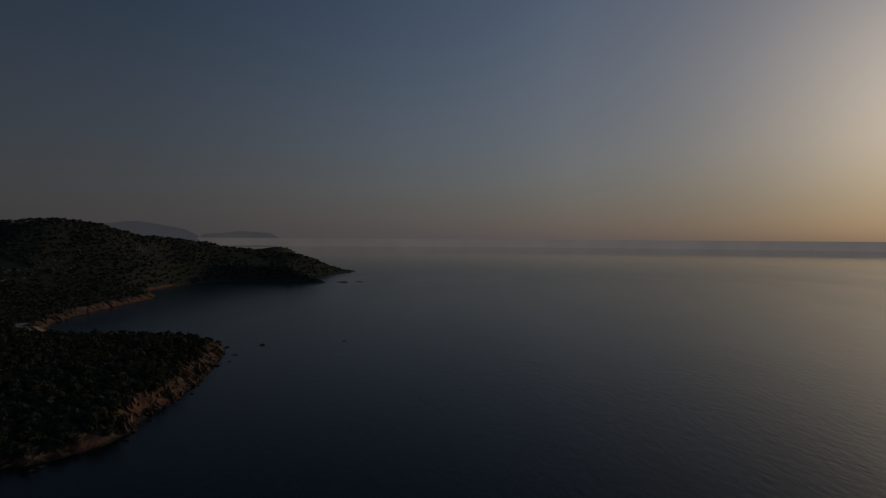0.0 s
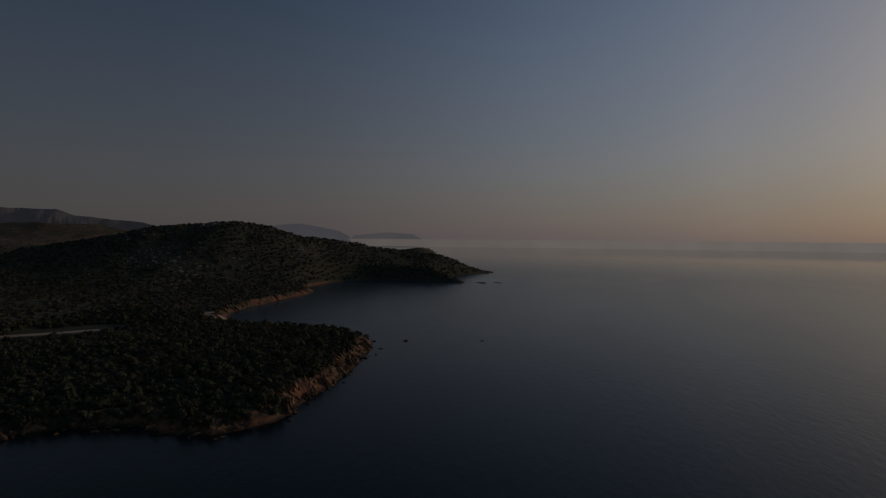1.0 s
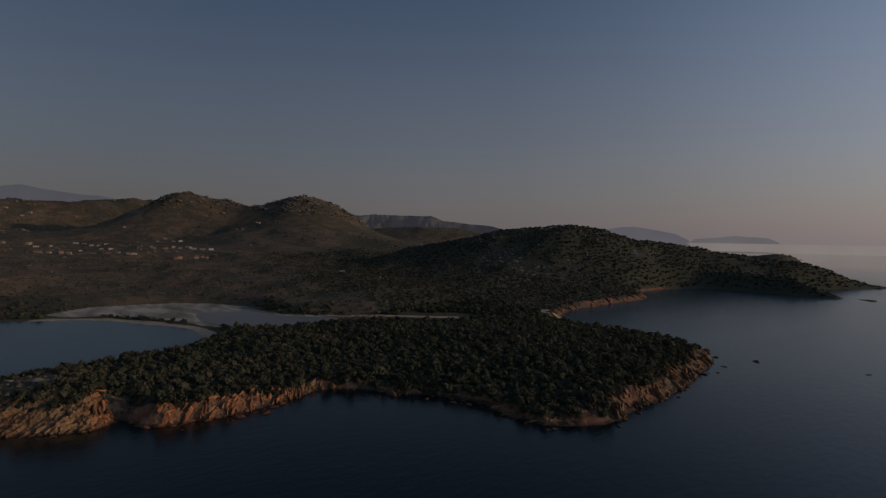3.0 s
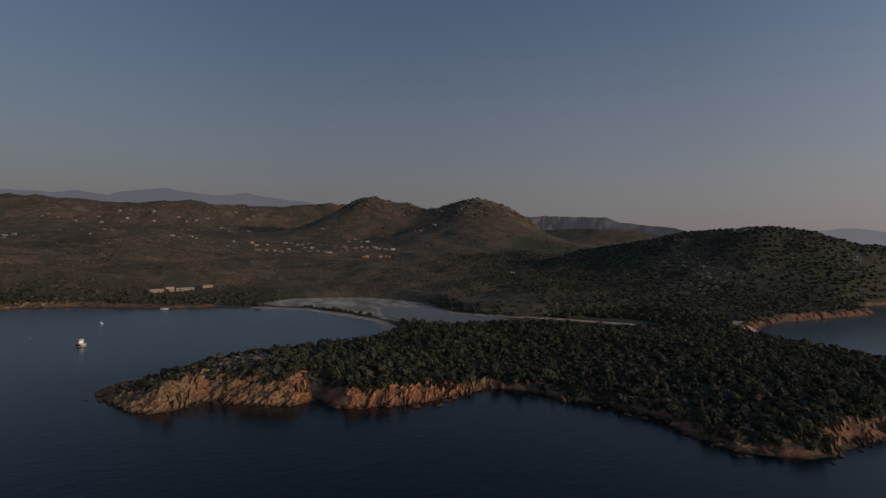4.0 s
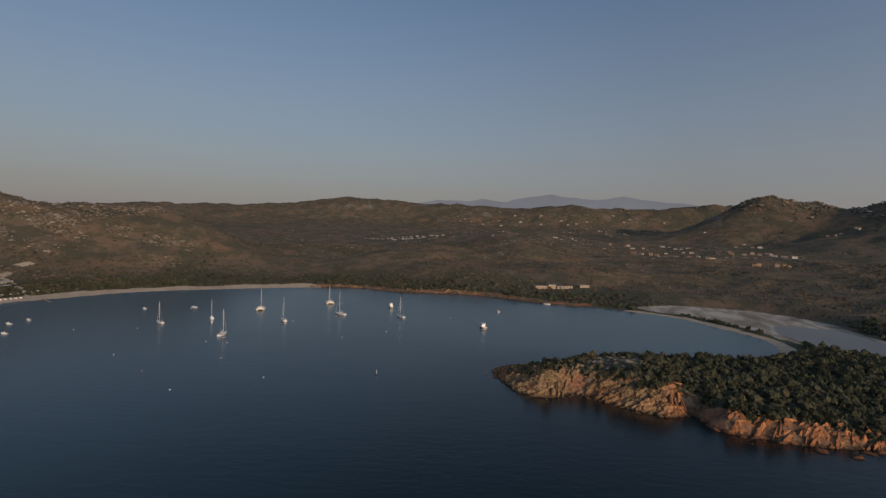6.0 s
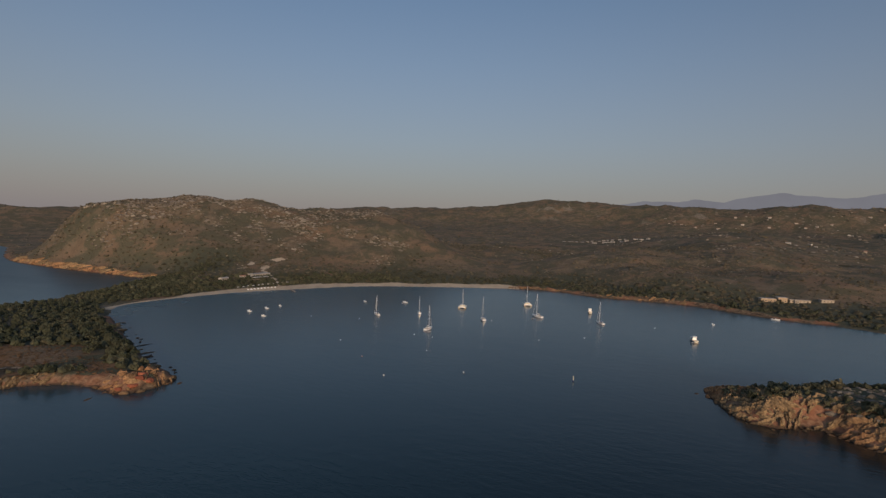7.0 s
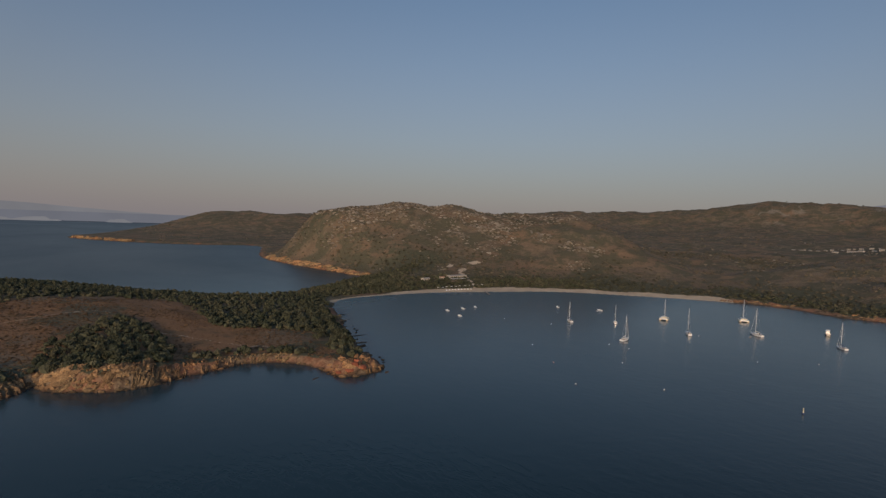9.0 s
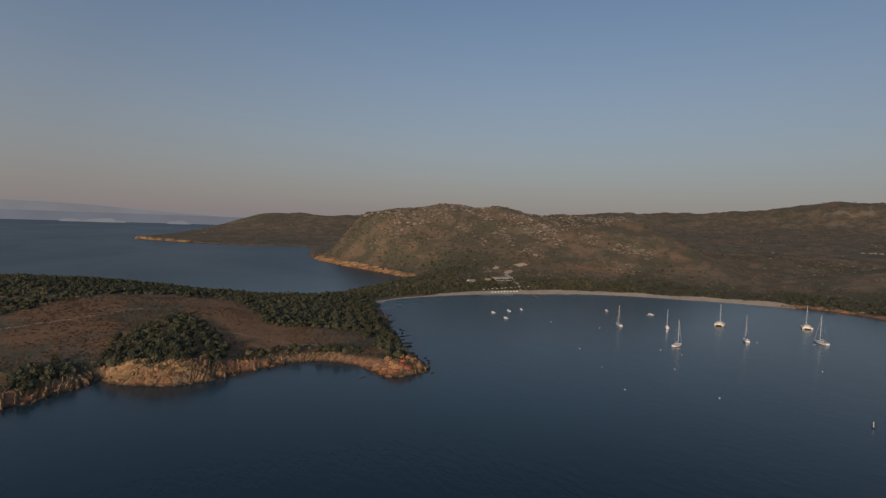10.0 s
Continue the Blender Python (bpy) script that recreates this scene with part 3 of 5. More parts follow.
# ---- helpers for things made of parts ----
def part(name, bm, mat, parent, label=""):
    """Links a bmesh as one mesh object under a thing or part."""
    data = bpy.data.meshes.new(name)
    bm.normal_update()
    bm.to_mesh(data)
    bm.free()
    data.materials.append(mat)
    ob = new(name, data)
    ob.parent = parent
    return tagged(ob, label)


def thing(name, label, category, group="", at=(0, 0, 0), turn=0.0):
    ob = new(name)
    ob.empty_display_size = 0.5
    ob.matrix_basis = pose(*at, 0, 0, turn)
    return tagged(ob, label, category, group)


def height_at(x, y):
    return float(terrain(np.array([float(x)]), np.array([float(y)]))[0][0])


def many(verts, faces, place, spin, size, stretch=None):
    """Copies one small mesh to many places: corners, faces, and the copy that each corner belongs to."""
    n, k = len(place), len(verts)
    scale = np.repeat(size[:, None], 3, 1) if stretch is None else stretch
    v = verts[None] * scale[:, None, :]
    c, s = np.cos(spin)[:, None], np.sin(spin)[:, None]
    out = np.stack([v[..., 0] * c - v[..., 1] * s, v[..., 0] * s + v[..., 1] * c, v[..., 2]], 2) + place[:, None, :]
    f = faces[None] + (np.arange(n) * k)[:, None, None]
    return out.reshape(-1, 3), f.reshape(-1, faces.shape[1]), np.repeat(np.arange(n), k)


# ---- rock of the cliffs ----
def rock_material(name="granite", red=0.62, iron=(0.46, 0.17, 0.065), always=False):
    m, t, b = material(name, 0.9)
    info = t.nodes.new("ShaderNodeObjectInfo").outputs["Random"]
    isle = t.nodes.new("ShaderNodeNewGeometry").outputs["Random Per Island"]
    fine, big = noise_tex(t, 1.3, 5, 0.65), noise_tex(t, 0.03, 3, 0.5)
    col = ramp(t, fine, (0.28, (0.07, 0.05, 0.035)), (0.45, (0.20, 0.136, 0.074)), (0.62, (0.305, 0.216, 0.118)), (0.8, (0.285, 0.222, 0.143)))
    where = t.nodes.new("ShaderNodeSeparateXYZ")
    t.links.new(t.nodes.new("ShaderNodeNewGeometry").outputs["Position"], where.inputs[0])
    north = maths(t, "MULTIPLY_ADD", where.outputs[1], 0.004)
    north.node.inputs[2].default_value = 0.5
    seam = ramp(t, maths(t, "ADD", north, maths(t, "MULTIPLY", big, 0.06)), (0.645, (0, 0, 0)), (0.69, (1, 1, 1)), (0.95, (1, 1, 1)), (1.0, (0.1, 0.1, 0.1)))
    spots = maths(t, "MULTIPLY", ramp(t, big, (0.45, (0, 0, 0)), (0.62, (1, 1, 1))), 0.45)
    col = mix(t, maths(t, "MAXIMUM", seam, spots) if not always else red, col, mix(t, red, col, iron))
    pick = maths(t, "FRACT", maths(t, "ADD", info, isle))
    col = mix(t, 0.8, col, ramp(t, pick, (0.0, (0.38, 0.38, 0.40)), (1.0, (1.25, 1.2, 1.12))), "MULTIPLY")
    up = t.nodes.new("ShaderNodeSeparateXYZ")
    t.links.new(t.nodes.new("ShaderNodeNewGeometry").outputs["Position"], up.inputs[0])
    tide = ramp(t, maths(t, "ADD", maths(t, "MULTIPLY", up.outputs[2], 0.45), maths(t, "MULTIPLY", fine, 0.4)), (0.25, (1, 1, 1)), (0.75, (0, 0, 0)))
    col = mix(t, maths(t, "MULTIPLY", tide, 0.8), col, (0.03, 0.022, 0.016))
    t.links.new(col, b.inputs["Base Color"])
    b.inputs["Specular IOR Level"].default_value = 0.2
    bump(t, b, fine, 0.8, 0.5)
    return m


ROCK = rock_material()
RED_ROCK = rock_material("red_porphyry", 0.82, (0.38, 0.088, 0.048), True)


def rock_shape(seed, sub=2):
    """An angular block: a rounded solid cut flat by random planes."""
    rng = random.Random(seed)
    bm = bmesh.new()
    bmesh.ops.create_icosphere(bm, subdivisions=sub, radius=1.0)
    planes = [(Vector((rng.gauss(0, 1), rng.gauss(0, 1), rng.gauss(0, 0.8))).normalized(), rng.uniform(0.5, 0.85)) for _ in range(9)]
    for v in bm.verts:
        for n, dist in planes:
            over = v.co.dot(n) - dist
            if over > 0:
                v.co -= n * over
        v.co *= 1 + 0.07 * rng.uniform(-1, 1)
    bmesh.ops.triangulate(bm, faces=bm.faces)
    verts = np.array([v.co[:] for v in bm.verts])
    faces = np.array([[v.index for v in f.verts] for f in bm.faces])
    bm.free()
    return verts, faces


rng = np.random.default_rng(7)
COAST_LINE = np.vstack([COAST, COAST[:1]])


def along_shore(points, step, depth, jitter=1.0):
    """Random places beside a stretch of coast."""
    seg = np.diff(points, axis=0)
    length = np.hypot(seg[:, 0], seg[:, 1])
    at = np.concatenate([[0], np.cumsum(length)])
    s = np.arange(0, at[-1], step) + rng.uniform(-0.5, 0.5, int(np.ceil(at[-1] / step))) * step
    x, y = np.interp(s, at, points[:, 0]), np.interp(s, at, points[:, 1])
    off = rng.uniform(depth[0], depth[1], len(s))
    tang = np.stack([np.interp(s + 1, at, points[:, 0]) - np.interp(s - 1, at, points[:, 0]), np.interp(s + 1, at, points[:, 1]) - np.interp(s - 1, at, points[:, 1])], 1)
    tang /= np.hypot(tang[:, 0], tang[:, 1])[:, None] + 1e-9
    return x - tang[:, 1] * off * jitter, y + tang[:, 0] * off * jitter, np.arctan2(tang[:, 1], tang[:, 0])


def shore_between(a, b):
    """The stretch of coast between two plan points."""
    i = int(np.argmin(np.hypot(*(COAST - a).T)))
    j = int(np.argmin(np.hypot(*(COAST - b).T)))
    return COAST[i:j + 1]


# slabs leaning out of the cliffs: the nearest stand alone as pieces, the rest is one body
CLIFFS = [((-150, 366), (-119, 196), 0.34, (-16, 1.5), 1.25), ((-132, 176), (-209, 151), 0.7, (-9, 3), 1.0), ((-234, 127), (-228, 52), 0.36, (-10, 2), 1.1),
          ((-246, 42), (-290, -42), 0.16, (-18, 1.5), 1.15), ((-126, -243), (-97, -254), 0.5, (-9, 2), 1.1), ((-86, -274), (-28, -264), 0.5, (-6, 1.5), 0.9),
          ((-28, -264), (44, -254), 0.24, (-12, 1.5), 1.25), ((44, -254), (150, -262), 0.8, (-10, 1), 1.2), ((-289, 397), (-152, 364), 1.0, (-8, 2), 1.0),
          ((-352, 655), (-306, 412), 1.4, (-12, 2), 1.3), ((-606, -129), (-590, -218), 1.2, (-8, 1), 1.0), ((-602, -266), (-575, -330), 1.4, (-6, 1), 0.9),
          ((-303, -661), (-272, -860), 1.1, (-8, 1), 1.8), ((-272, -860), (-265, -1000), 1.6, (-9, 1), 2.2), ((-78, -1568), (51, -1790), 3.0, (-10, 2), 2.5)]
slab_x, slab_y, slab_turn, slab_size = [], [], [], []
for a, b, step, depth, size in CLIFFS:
    x, y, turn = along_shore(shore_between(a, b), step, depth)
    slab_x.append(x), slab_y.append(y), slab_turn.append(turn), slab_size.append(size * rng.uniform(0.55, 1.25, len(x)))
slab_x, slab_y, slab_turn, slab_size = map(np.concatenate, (slab_x, slab_y, slab_turn, slab_size))
slab_z, slab_cov = terrain(slab_x, slab_y)
keep = (slab_cov["d"] > -2.5) & (slab_z > -0.8)
slab_x, slab_y, slab_turn, slab_size, slab_z = (v[keep] for v in (slab_x, slab_y, slab_turn, slab_size, slab_z))


def rib_shape(seed):
    """A long angular rib of rock along x, from 0 to 1, ragged on its back."""
    r = random.Random(seed)
    stations, rows = 8, []
    for i in range(stations):
        u = i / (stations - 1)
        w = (0.55 + 0.45 * math.sin(math.pi * min(1, u * 1.15 + 0.1))) * r.uniform(0.7, 1.2)
        h = (0.35 + 0.65 * math.sin(math.pi * min(1, u * 1.05 + 0.08))) * r.uniform(0.6, 1.25)
        skew = r.uniform(-0.25, 0.25)
        rows.append([(u, -0.5 * w, -0.6), (u + r.uniform(-0.03, 0.03), -0.46 * w + skew * 0.3, 0.25 * h), (u, skew * w, h), (u + r.uniform(-0.03, 0.03), 0.30 * w + skew * 0.3, 0.62 * h), (u, 0.52 * w, -0.6)])
    verts = np.array([p for row in rows for p in row])
    faces = []
    for i in range(stations - 1):
        for k in range(4):
            a, b = i * 5 + k, (i + 1) * 5 + k
            faces += [(a, b, b + 1), (a, b + 1, a + 1)]
    for base in (0, (stations - 1) * 5):
        faces += [(base, base + 1, base + 2), (base, base + 2, base + 3), (base, base + 3, base + 4)]
    return verts, np.array(faces)


def block_shape(seed):
    v, f = rock_shape(seed, 2)
    return v * np.array([1.15, 0.85, 0.8]), f


RIBS = [rib_shape(140 + k) for k in range(8)]
BLOCKS = [block_shape(100 + k) for k in range(6)]
rib_meshes = [mesh_of("rib", v, f, ROCK, flat=True) for v, f in RIBS]
block_meshes = [mesh_of("block", v, f, ROCK, flat=True) for v, f in BLOCKS]
# ribs climb the slope and lean along the shore; blocks lie between them
pieces = []
for i in range(len(slab_x)):
    if rng.random() < 0.42:
        length, lean = float(rng.uniform(3.0, 7.5) * slab_size[i]), float(rng.normal(0.75, 0.22))
        way = slab_turn[i] - math.pi / 2 - lean
        x1, y1 = slab_x[i] + math.cos(way) * length, slab_y[i] + math.sin(way) * length
        pieces.append((True, i, x1, y1, length))
    else:
        pieces.append((False, i, 0.0, 0.0, 0.0))
ends = np.array([(p[2], p[3]) if p[0] else (slab_x[p[1]], slab_y[p[1]]) for p in pieces])
end_z, end_cov = terrain(ends[:, 0], ends[:, 1])
placed = []
for (rib, i, x1, y1, length), z1, d1 in zip(pieces, end_z, end_cov["d"]):
    x0, y0, z0, s = float(slab_x[i]), float(slab_y[i]), float(slab_z[i]), float(slab_size[i])
    if rib and d1 > -0.5:
        a, b = Vector((x0, y0, max(z0, -0.6))), Vector((x1, y1, max(z1, -0.3)))
        ax = (b - a).normalized()
        side = Vector((0, 0, 1)).cross(ax).normalized()
        up = ax.cross(side)
        rot = Matrix((ax, side, up)).transposed().to_4x4()
        wide, high = float(rng.uniform(0.9, 1.7)) * s, float(rng.uniform(0.8, 1.5)) * s
        placed.append((x0, y0, rib_meshes[int(rng.integers(8))], Matrix.Translation(a) @ rot @ Matrix.Diagonal(((b - a).length, wide, high, 1))))
    elif not rib:
        placed.append((x0, y0, block_meshes[int(rng.integers(6))], pose(x0, y0, z0 - 0.25 * s, rng.uniform(-25, 25), rng.uniform(-25, 25), rng.uniform(0, 360)) @ Matrix.Diagonal((s * 1.0, s * 0.9, s * 0.9, 1))))
placed.sort(key=lambda p: math.hypot(p[0] + 250, p[1] - 5))
for _, _, data, m in placed[:300]:
    ob = new("slab", data)
    ob.parent = ground
    ob.matrix_basis = m
V, F, base = [], [], 0
for _, _, data, m in placed[300:]:
    n, k = len(data.vertices), len(data.polygons)
    v, f = np.empty(n * 3, np.float32), np.empty(k * 3, np.int32)
    data.vertices.foreach_get("co", v)
    data.loops.foreach_get("vertex_index", f)
    mm = np.array(m)
    V.append(v.reshape(-1, 3) @ mm[:3, :3].T + mm[:3, 3])
    F.append(f.reshape(-1, 3) + base)
    base += n
tagged(new("cliff_rock", mesh_of("cliff_rock", np.vstack(V), np.vstack(F), ROCK, flat=True)), "slanting ribs and blocks of orange-brown granite on the cliffs", "rock", kind="stuff")

# single rocks in the water and on the shore
BOULDERS = [mesh_of("rock", *rock_shape(300 + k, 3), ROCK, flat=False) for k in range(5)]
RED_BOULDER = mesh_of("red_rock", *rock_shape(303, 3), RED_ROCK, flat=False)


def boulder(x, y, sx, sy, sz, turn, sink, label, group):
    ob = tagged(new("rock", BOULDERS[int(abs(x * 7 + y * 3)) % 5]), label, "rock", group)
    ob.matrix_basis = pose(x, y, max(height_at(x, y), -0.5) - sink, 0, 0, turn) @ Matrix.Diagonal((sx, sy, sz, 1))
    return ob


for x, y, sx, sy, sz, turn in [(-125, 371, 4.2, 2.6, 2.4, 20), (-71, 388, 3.4, 1.6, 1.1, 60), (-209, 394, 7.5, 3.0, 3.2, 10), (-154, 371, 3.2, 2.4, 2.4, 0), (-186, 386, 4.0, 3, 2.6, 30),
                               (-132, 341, 3.2, 2, 1.4, 0), (-128, 322, 2.6, 1.8, 1.3, 40), (-238, 402, 3, 2, 1.6, 0), (-170, 901, 22, 7, 3.2, -30), (-140, 909, 12, 4, 1.6, -10),
                               (-203, 404, 7.5, 3.2, 2.6, 15), (-187, 402, 3.2, 2.2, 1.8, 40), (-170, 383, 6.0, 3.4, 3.4, 5), (-160, 381, 5.0, 3.0, 2.8, 60), (-146, 364, 4.2, 2.2, 1.6, 10), (-134, 312, 5.5, 1.8, 0.9, 0), (-131, 303, 4.0, 1.6, 0.8, 30), (-375, 1640, 7, 5, 4, 0), (-352, 1590, 5, 4, 2, 0), (-206, 1160, 12, 7, 2.5, 20)]:
    boulder(x, y, sx, sy, sz, turn, sz * 0.25, "dark weathered granite rock rising out of the sea", "sea rocks")
for a, b, step, depth in [((-134, 330), (-119, 196), 6, (-1, 4)), ((-132, 176), (-209, 151), 4.5, (-4, 6)), ((-228, 140), (-284, -49), 4.5, (-1.5, 3)),
                          ((-164, -398), (-126, -243), 8, (-1, 6)), ((-126, -243), (44, -254), 5, (-2, 2)), ((-168, 173), (-192, 162), 3, (-2, 6))]:
    bx, by, bt = along_shore(shore_between(a, b), step, depth)
    for x, y, turn in zip(bx, by, bt):
        s = float(rng.uniform(0.7, 1.9))
        boulder(float(x), float(y), s * 1.3, s, s * 0.85, math.degrees(turn), s * 0.2, "rough brown granite boulder at the waterline", "shore boulders")

# blocks fallen from the orange cliff
for x, y, sx, sy, sz, turn in [(-219, 59.5, 1.9, 1.4, 1.0, 20), (-220, 82, 3.2, 2.4, 2.0, 60), (-218.5, 92, 3.6, 2.6, 2.0, 10), (-223, 98, 2.4, 1.8, 1.4, 80), (-240, 124, 3.6, 2.8, 3.0, 30), (-234, 133, 3.0, 2.6, 3.2, 0),
                               (-209, 142, 1.8, 1.3, 1.1, 50), (-207, 149, 4.2, 3.2, 3.2, 15), (-226, 150, 2.8, 2.2, 2.4, 70)]:
    boulder(x, y, sx, sy, sz, turn, sz * 0.15, "rough orange-brown granite block fallen from the cliff", "fallen blocks")
# flat dark slabs off the wooded shore, a reef awash, and the red rock of the point
for x, y, sx, sy, sz, turn in [(-166, -398, 4.5, 2.0, 0.9, 10), (-155, -370, 5.5, 2.2, 0.9, 5), (-151, -352, 5.0, 2.0, 1.0, -8), (-147, -320, 7.5, 2.2, 1.0, 4), (-141, -311, 5.0, 1.8, 0.9, 12),
                               (-139, -301, 6.0, 2.0, 1.0, 0), (-135, -292, 4.5, 1.8, 0.9, -6), (-131, -277, 4.6, 2.0, 1.2, 15), (-129, -269, 3.6, 1.8, 1.1, 0), (-158, -381, 3.6, 1.6, 0.8, 20),
                               (-89, -241, 3.4, 1.3, 0.7, 30), (-86, -238, 2.2, 0.9, 0.55, 20), (-91.5, -239, 1.6, 0.8, 0.5, 0), (-275, -51, 2.4, 1.5, 0.9, 30), (-279, -54, 1.3, 0.9, 0.6, 0), (-124, -236, 2.4, 1.4, 0.8, 40)]:
    boulder(x, y, sx, sy, sz, turn, sz * 0.05, "flat dark granite slab awash beside the shore", "rock slabs")
for x, y, sx, sy, sz, turn in [(-113, -247, 3.6, 2.6, 1.9, 20), (-109.5, -243, 3.2, 2.4, 1.6, 70), (-112, -240, 3.0, 2.0, 1.2, 120), (-106, -240, 3.4, 1.8, 1.0, 10), (-101, -242, 3.0, 1.6, 0.8, 60)]:
    boulder(x, y, sx, sy, sz, turn, sz * 0.1, "smooth red rock on the headland's point", "red rocks").data = RED_BOULDER
for x, y, sx, sy, sz, turn in [(-118, -251, 2.8, 2.2, 2.4, 10), (-116, -255, 2.4, 1.8, 2.0, 50), (-121, -244, 3.0, 2.0, 2.0, 80), (-119, -240, 2.2, 1.6, 1.5, 20), (-110, -251, 2.2, 1.8, 1.6, 130), (-106, -250, 1.8, 1.4, 1.3, 0)]:
    boulder(x, y, sx, sy, sz, turn, sz * 0.1, "tan jointed granite block on the headland's point", "tan blocks")



# ---- vegetation ----
def leaf_material(name, dark, mid, dry):
    m, t, b = material(name, 0.85)
    tint, isle = attribute(t, "tint"), t.nodes.new("ShaderNodeNewGeometry").outputs["Random Per Island"]
    col = ramp(t, tint, (0.0, dark), (0.55, mid), (1.0, dry))
    col = mix(t, 0.7, col, ramp(t, isle, (0.0, (0.6, 0.6, 0.6)), (1.0, (1.35, 1.35, 1.3))), "MULTIPLY")
    t.links.new(col, b.inputs["Base Color"])
    b.inputs["Specular IOR Level"].default_value = 0.12
    bump(t, b, noise_tex(t, 1.6, 3, 0.7), 1.0, 0.6)
    glow_through = t.nodes.new("ShaderNodeBsdfTranslucent")
    t.links.new(col, glow_through.inputs["Color"])
    blend = node(t, "ShaderNodeMixShader", Fac=0.25)
    t.links.new(b.outputs[0], blend.inputs[1])
    t.links.new(glow_through.outputs[0], blend.inputs[2])
    t.links.new(blend.outputs[0], t.nodes["Material Output"].inputs["Surface"])
    return m


LEAF = leaf_material("maquis_leaves", (0.060, 0.070, 0.044), (0.097, 0.099, 0.062), (0.140, 0.125, 0.080))
SCRUB = leaf_material("dry_scrub", (0.070, 0.071, 0.047), (0.121, 0.105, 0.073), (0.176, 0.138, 0.095))
HEATH = leaf_material("red_heath", (0.104, 0.072, 0.041), (0.146, 0.092, 0.052), (0.190, 0.110, 0.060))
BARK, bt_, bb_ = material("bark", 0.9)
bt_.links.new(ramp(bt_, noise_tex(bt_, 6.0), (0.3, (0.06, 0.045, 0.035)), (0.7, (0.14, 0.11, 0.085))), bb_.inputs["Base Color"])


def crown_shape(seed, leaves, lobes, flat=0.62, leaf=0.24):
    """A crown of loose leaf clumps round several lobes; unit radius, foot at zero."""
    r = np.random.default_rng(seed)
    ang = r.uniform(0, 2 * np.pi, lobes)
    rad = r.uniform(0.25, 0.68, lobes)
    centre = np.stack([np.cos(ang) * rad, np.sin(ang) * rad, r.uniform(0.35, 0.85, lobes) * (1.1 - 0.5 * rad)], 1)
    centre[0] = (0, 0, 0.8)
    which = r.integers(0, lobes, leaves)
    n = r.normal(size=(leaves, 3))
    n[:, 2] = np.abs(n[:, 2]) * 0.9 - 0.35
    n /= np.linalg.norm(n, axis=1)[:, None]
    p = centre[which] + n * r.uniform(0.28, 0.46, leaves)[:, None]
    p[:, 2] = np.maximum(p[:, 2], 0.03)
    n2 = n + 0.55 * r.normal(size=n.shape)
    n2 /= np.linalg.norm(n2, axis=1)[:, None]
    t1 = np.cross(n2, r.normal(size=n.shape))
    t1 /= np.linalg.norm(t1, axis=1)[:, None]
    t2 = np.cross(n2, t1)
    s = leaf * r.uniform(0.6, 1.35, leaves)[:, None]
    corners = np.stack([p + t1 * s, p + t2 * s * 0.8 + n2 * s * 0.25, p - t1 * s * 0.9, p - t2 * s * 0.85 + n2 * s * 0.15], 1)
    corners[..., 2] *= flat
    return corners.reshape(-1, 3), np.arange(leaves * 4).reshape(-1, 4)


def lump_crown(seed, lobes, leaves, flat=0.75, leaf=0.2):
    """A crown of rounded uneven lobes with loose leaf clumps on them."""
    r = random.Random(seed)
    V, F, base = [], [], 0
    for k in range(lobes):
        bm = bmesh.new()
        bmesh.ops.create_icosphere(bm, subdivisions=1, radius=1.0)
        a, rad = r.uniform(0, 6.28), (0 if k == 0 else r.uniform(0.35, 0.62))
        size = r.uniform(0.42, 0.6) if lobes > 1 else 0.85
        at = Vector((math.cos(a) * rad, math.sin(a) * rad, (0.62 if k == 0 else r.uniform(0.3, 0.6)) if lobes > 1 else 0.2))
        for v in bm.verts:
            v.co = at + v.co * size * r.uniform(0.55, 1.3)
        V.append(np.array([v.co[:] for v in bm.verts]))
        F += [[v.index + base for v in f.verts] for f in bm.faces if f.calc_center_median().z > at.z - 0.5 * size]  # open below
        base += len(V[-1])
        bm.free()
    if leaves:
        q, _ = crown_shape(seed + 5, leaves, max(lobes, 2), 1.0, leaf)
        V.append(q)
        for i in range(leaves):
            b = base + 4 * i
            F += [[b, b + 1, b + 2], [b, b + 2, b + 3]]
    v = np.vstack(V)
    v[:, 2] *= flat
    return v, np.array(F)


def scatter(x0, y0, x1, y1, step):
    gx, gy = np.meshgrid(np.arange(x0, x1, step), np.arange(y0, y1, step), indexing="ij")
    gx, gy = gx.ravel(), gy.ravel()
    return gx + rng.uniform(-0.48, 0.48, len(gx)) * step, gy + rng.uniform(-0.48, 0.48, len(gy)) * step


def wood(name, label, mat, x, y, z, radius, tint, shapes, tall=1.0):
    """One body of many shrubs or trees."""
    V, F, T, base = [], [], [], 0
    pick = rng.integers(0, len(shapes), len(x))
    for k, (v, f) in enumerate(shapes):
        m = pick == k
        if not m.any():
            continue
        r = radius[m]
        stretch = np.stack([r, r, r * tall * rng.uniform(0.8, 1.3, m.sum())], 1)
        vv, ff, own = many(v, f, np.stack([x[m], y[m], z[m] - 0.15 * r], 1), rng.uniform(0, 6.28, m.sum()), r, stretch)
        V.append(vv), F.append(ff + base), T.append(tint[m][own])
        base += len(vv)
    me = mesh_of(name, np.vstack(V), np.vstack(F), mat, flat=True)
    me.attributes.new("tint", "FLOAT", "POINT").data.foreach_set("value", np.concatenate(T).astype(np.float32))
    return tagged(new(name, me), label, name, kind="stuff")


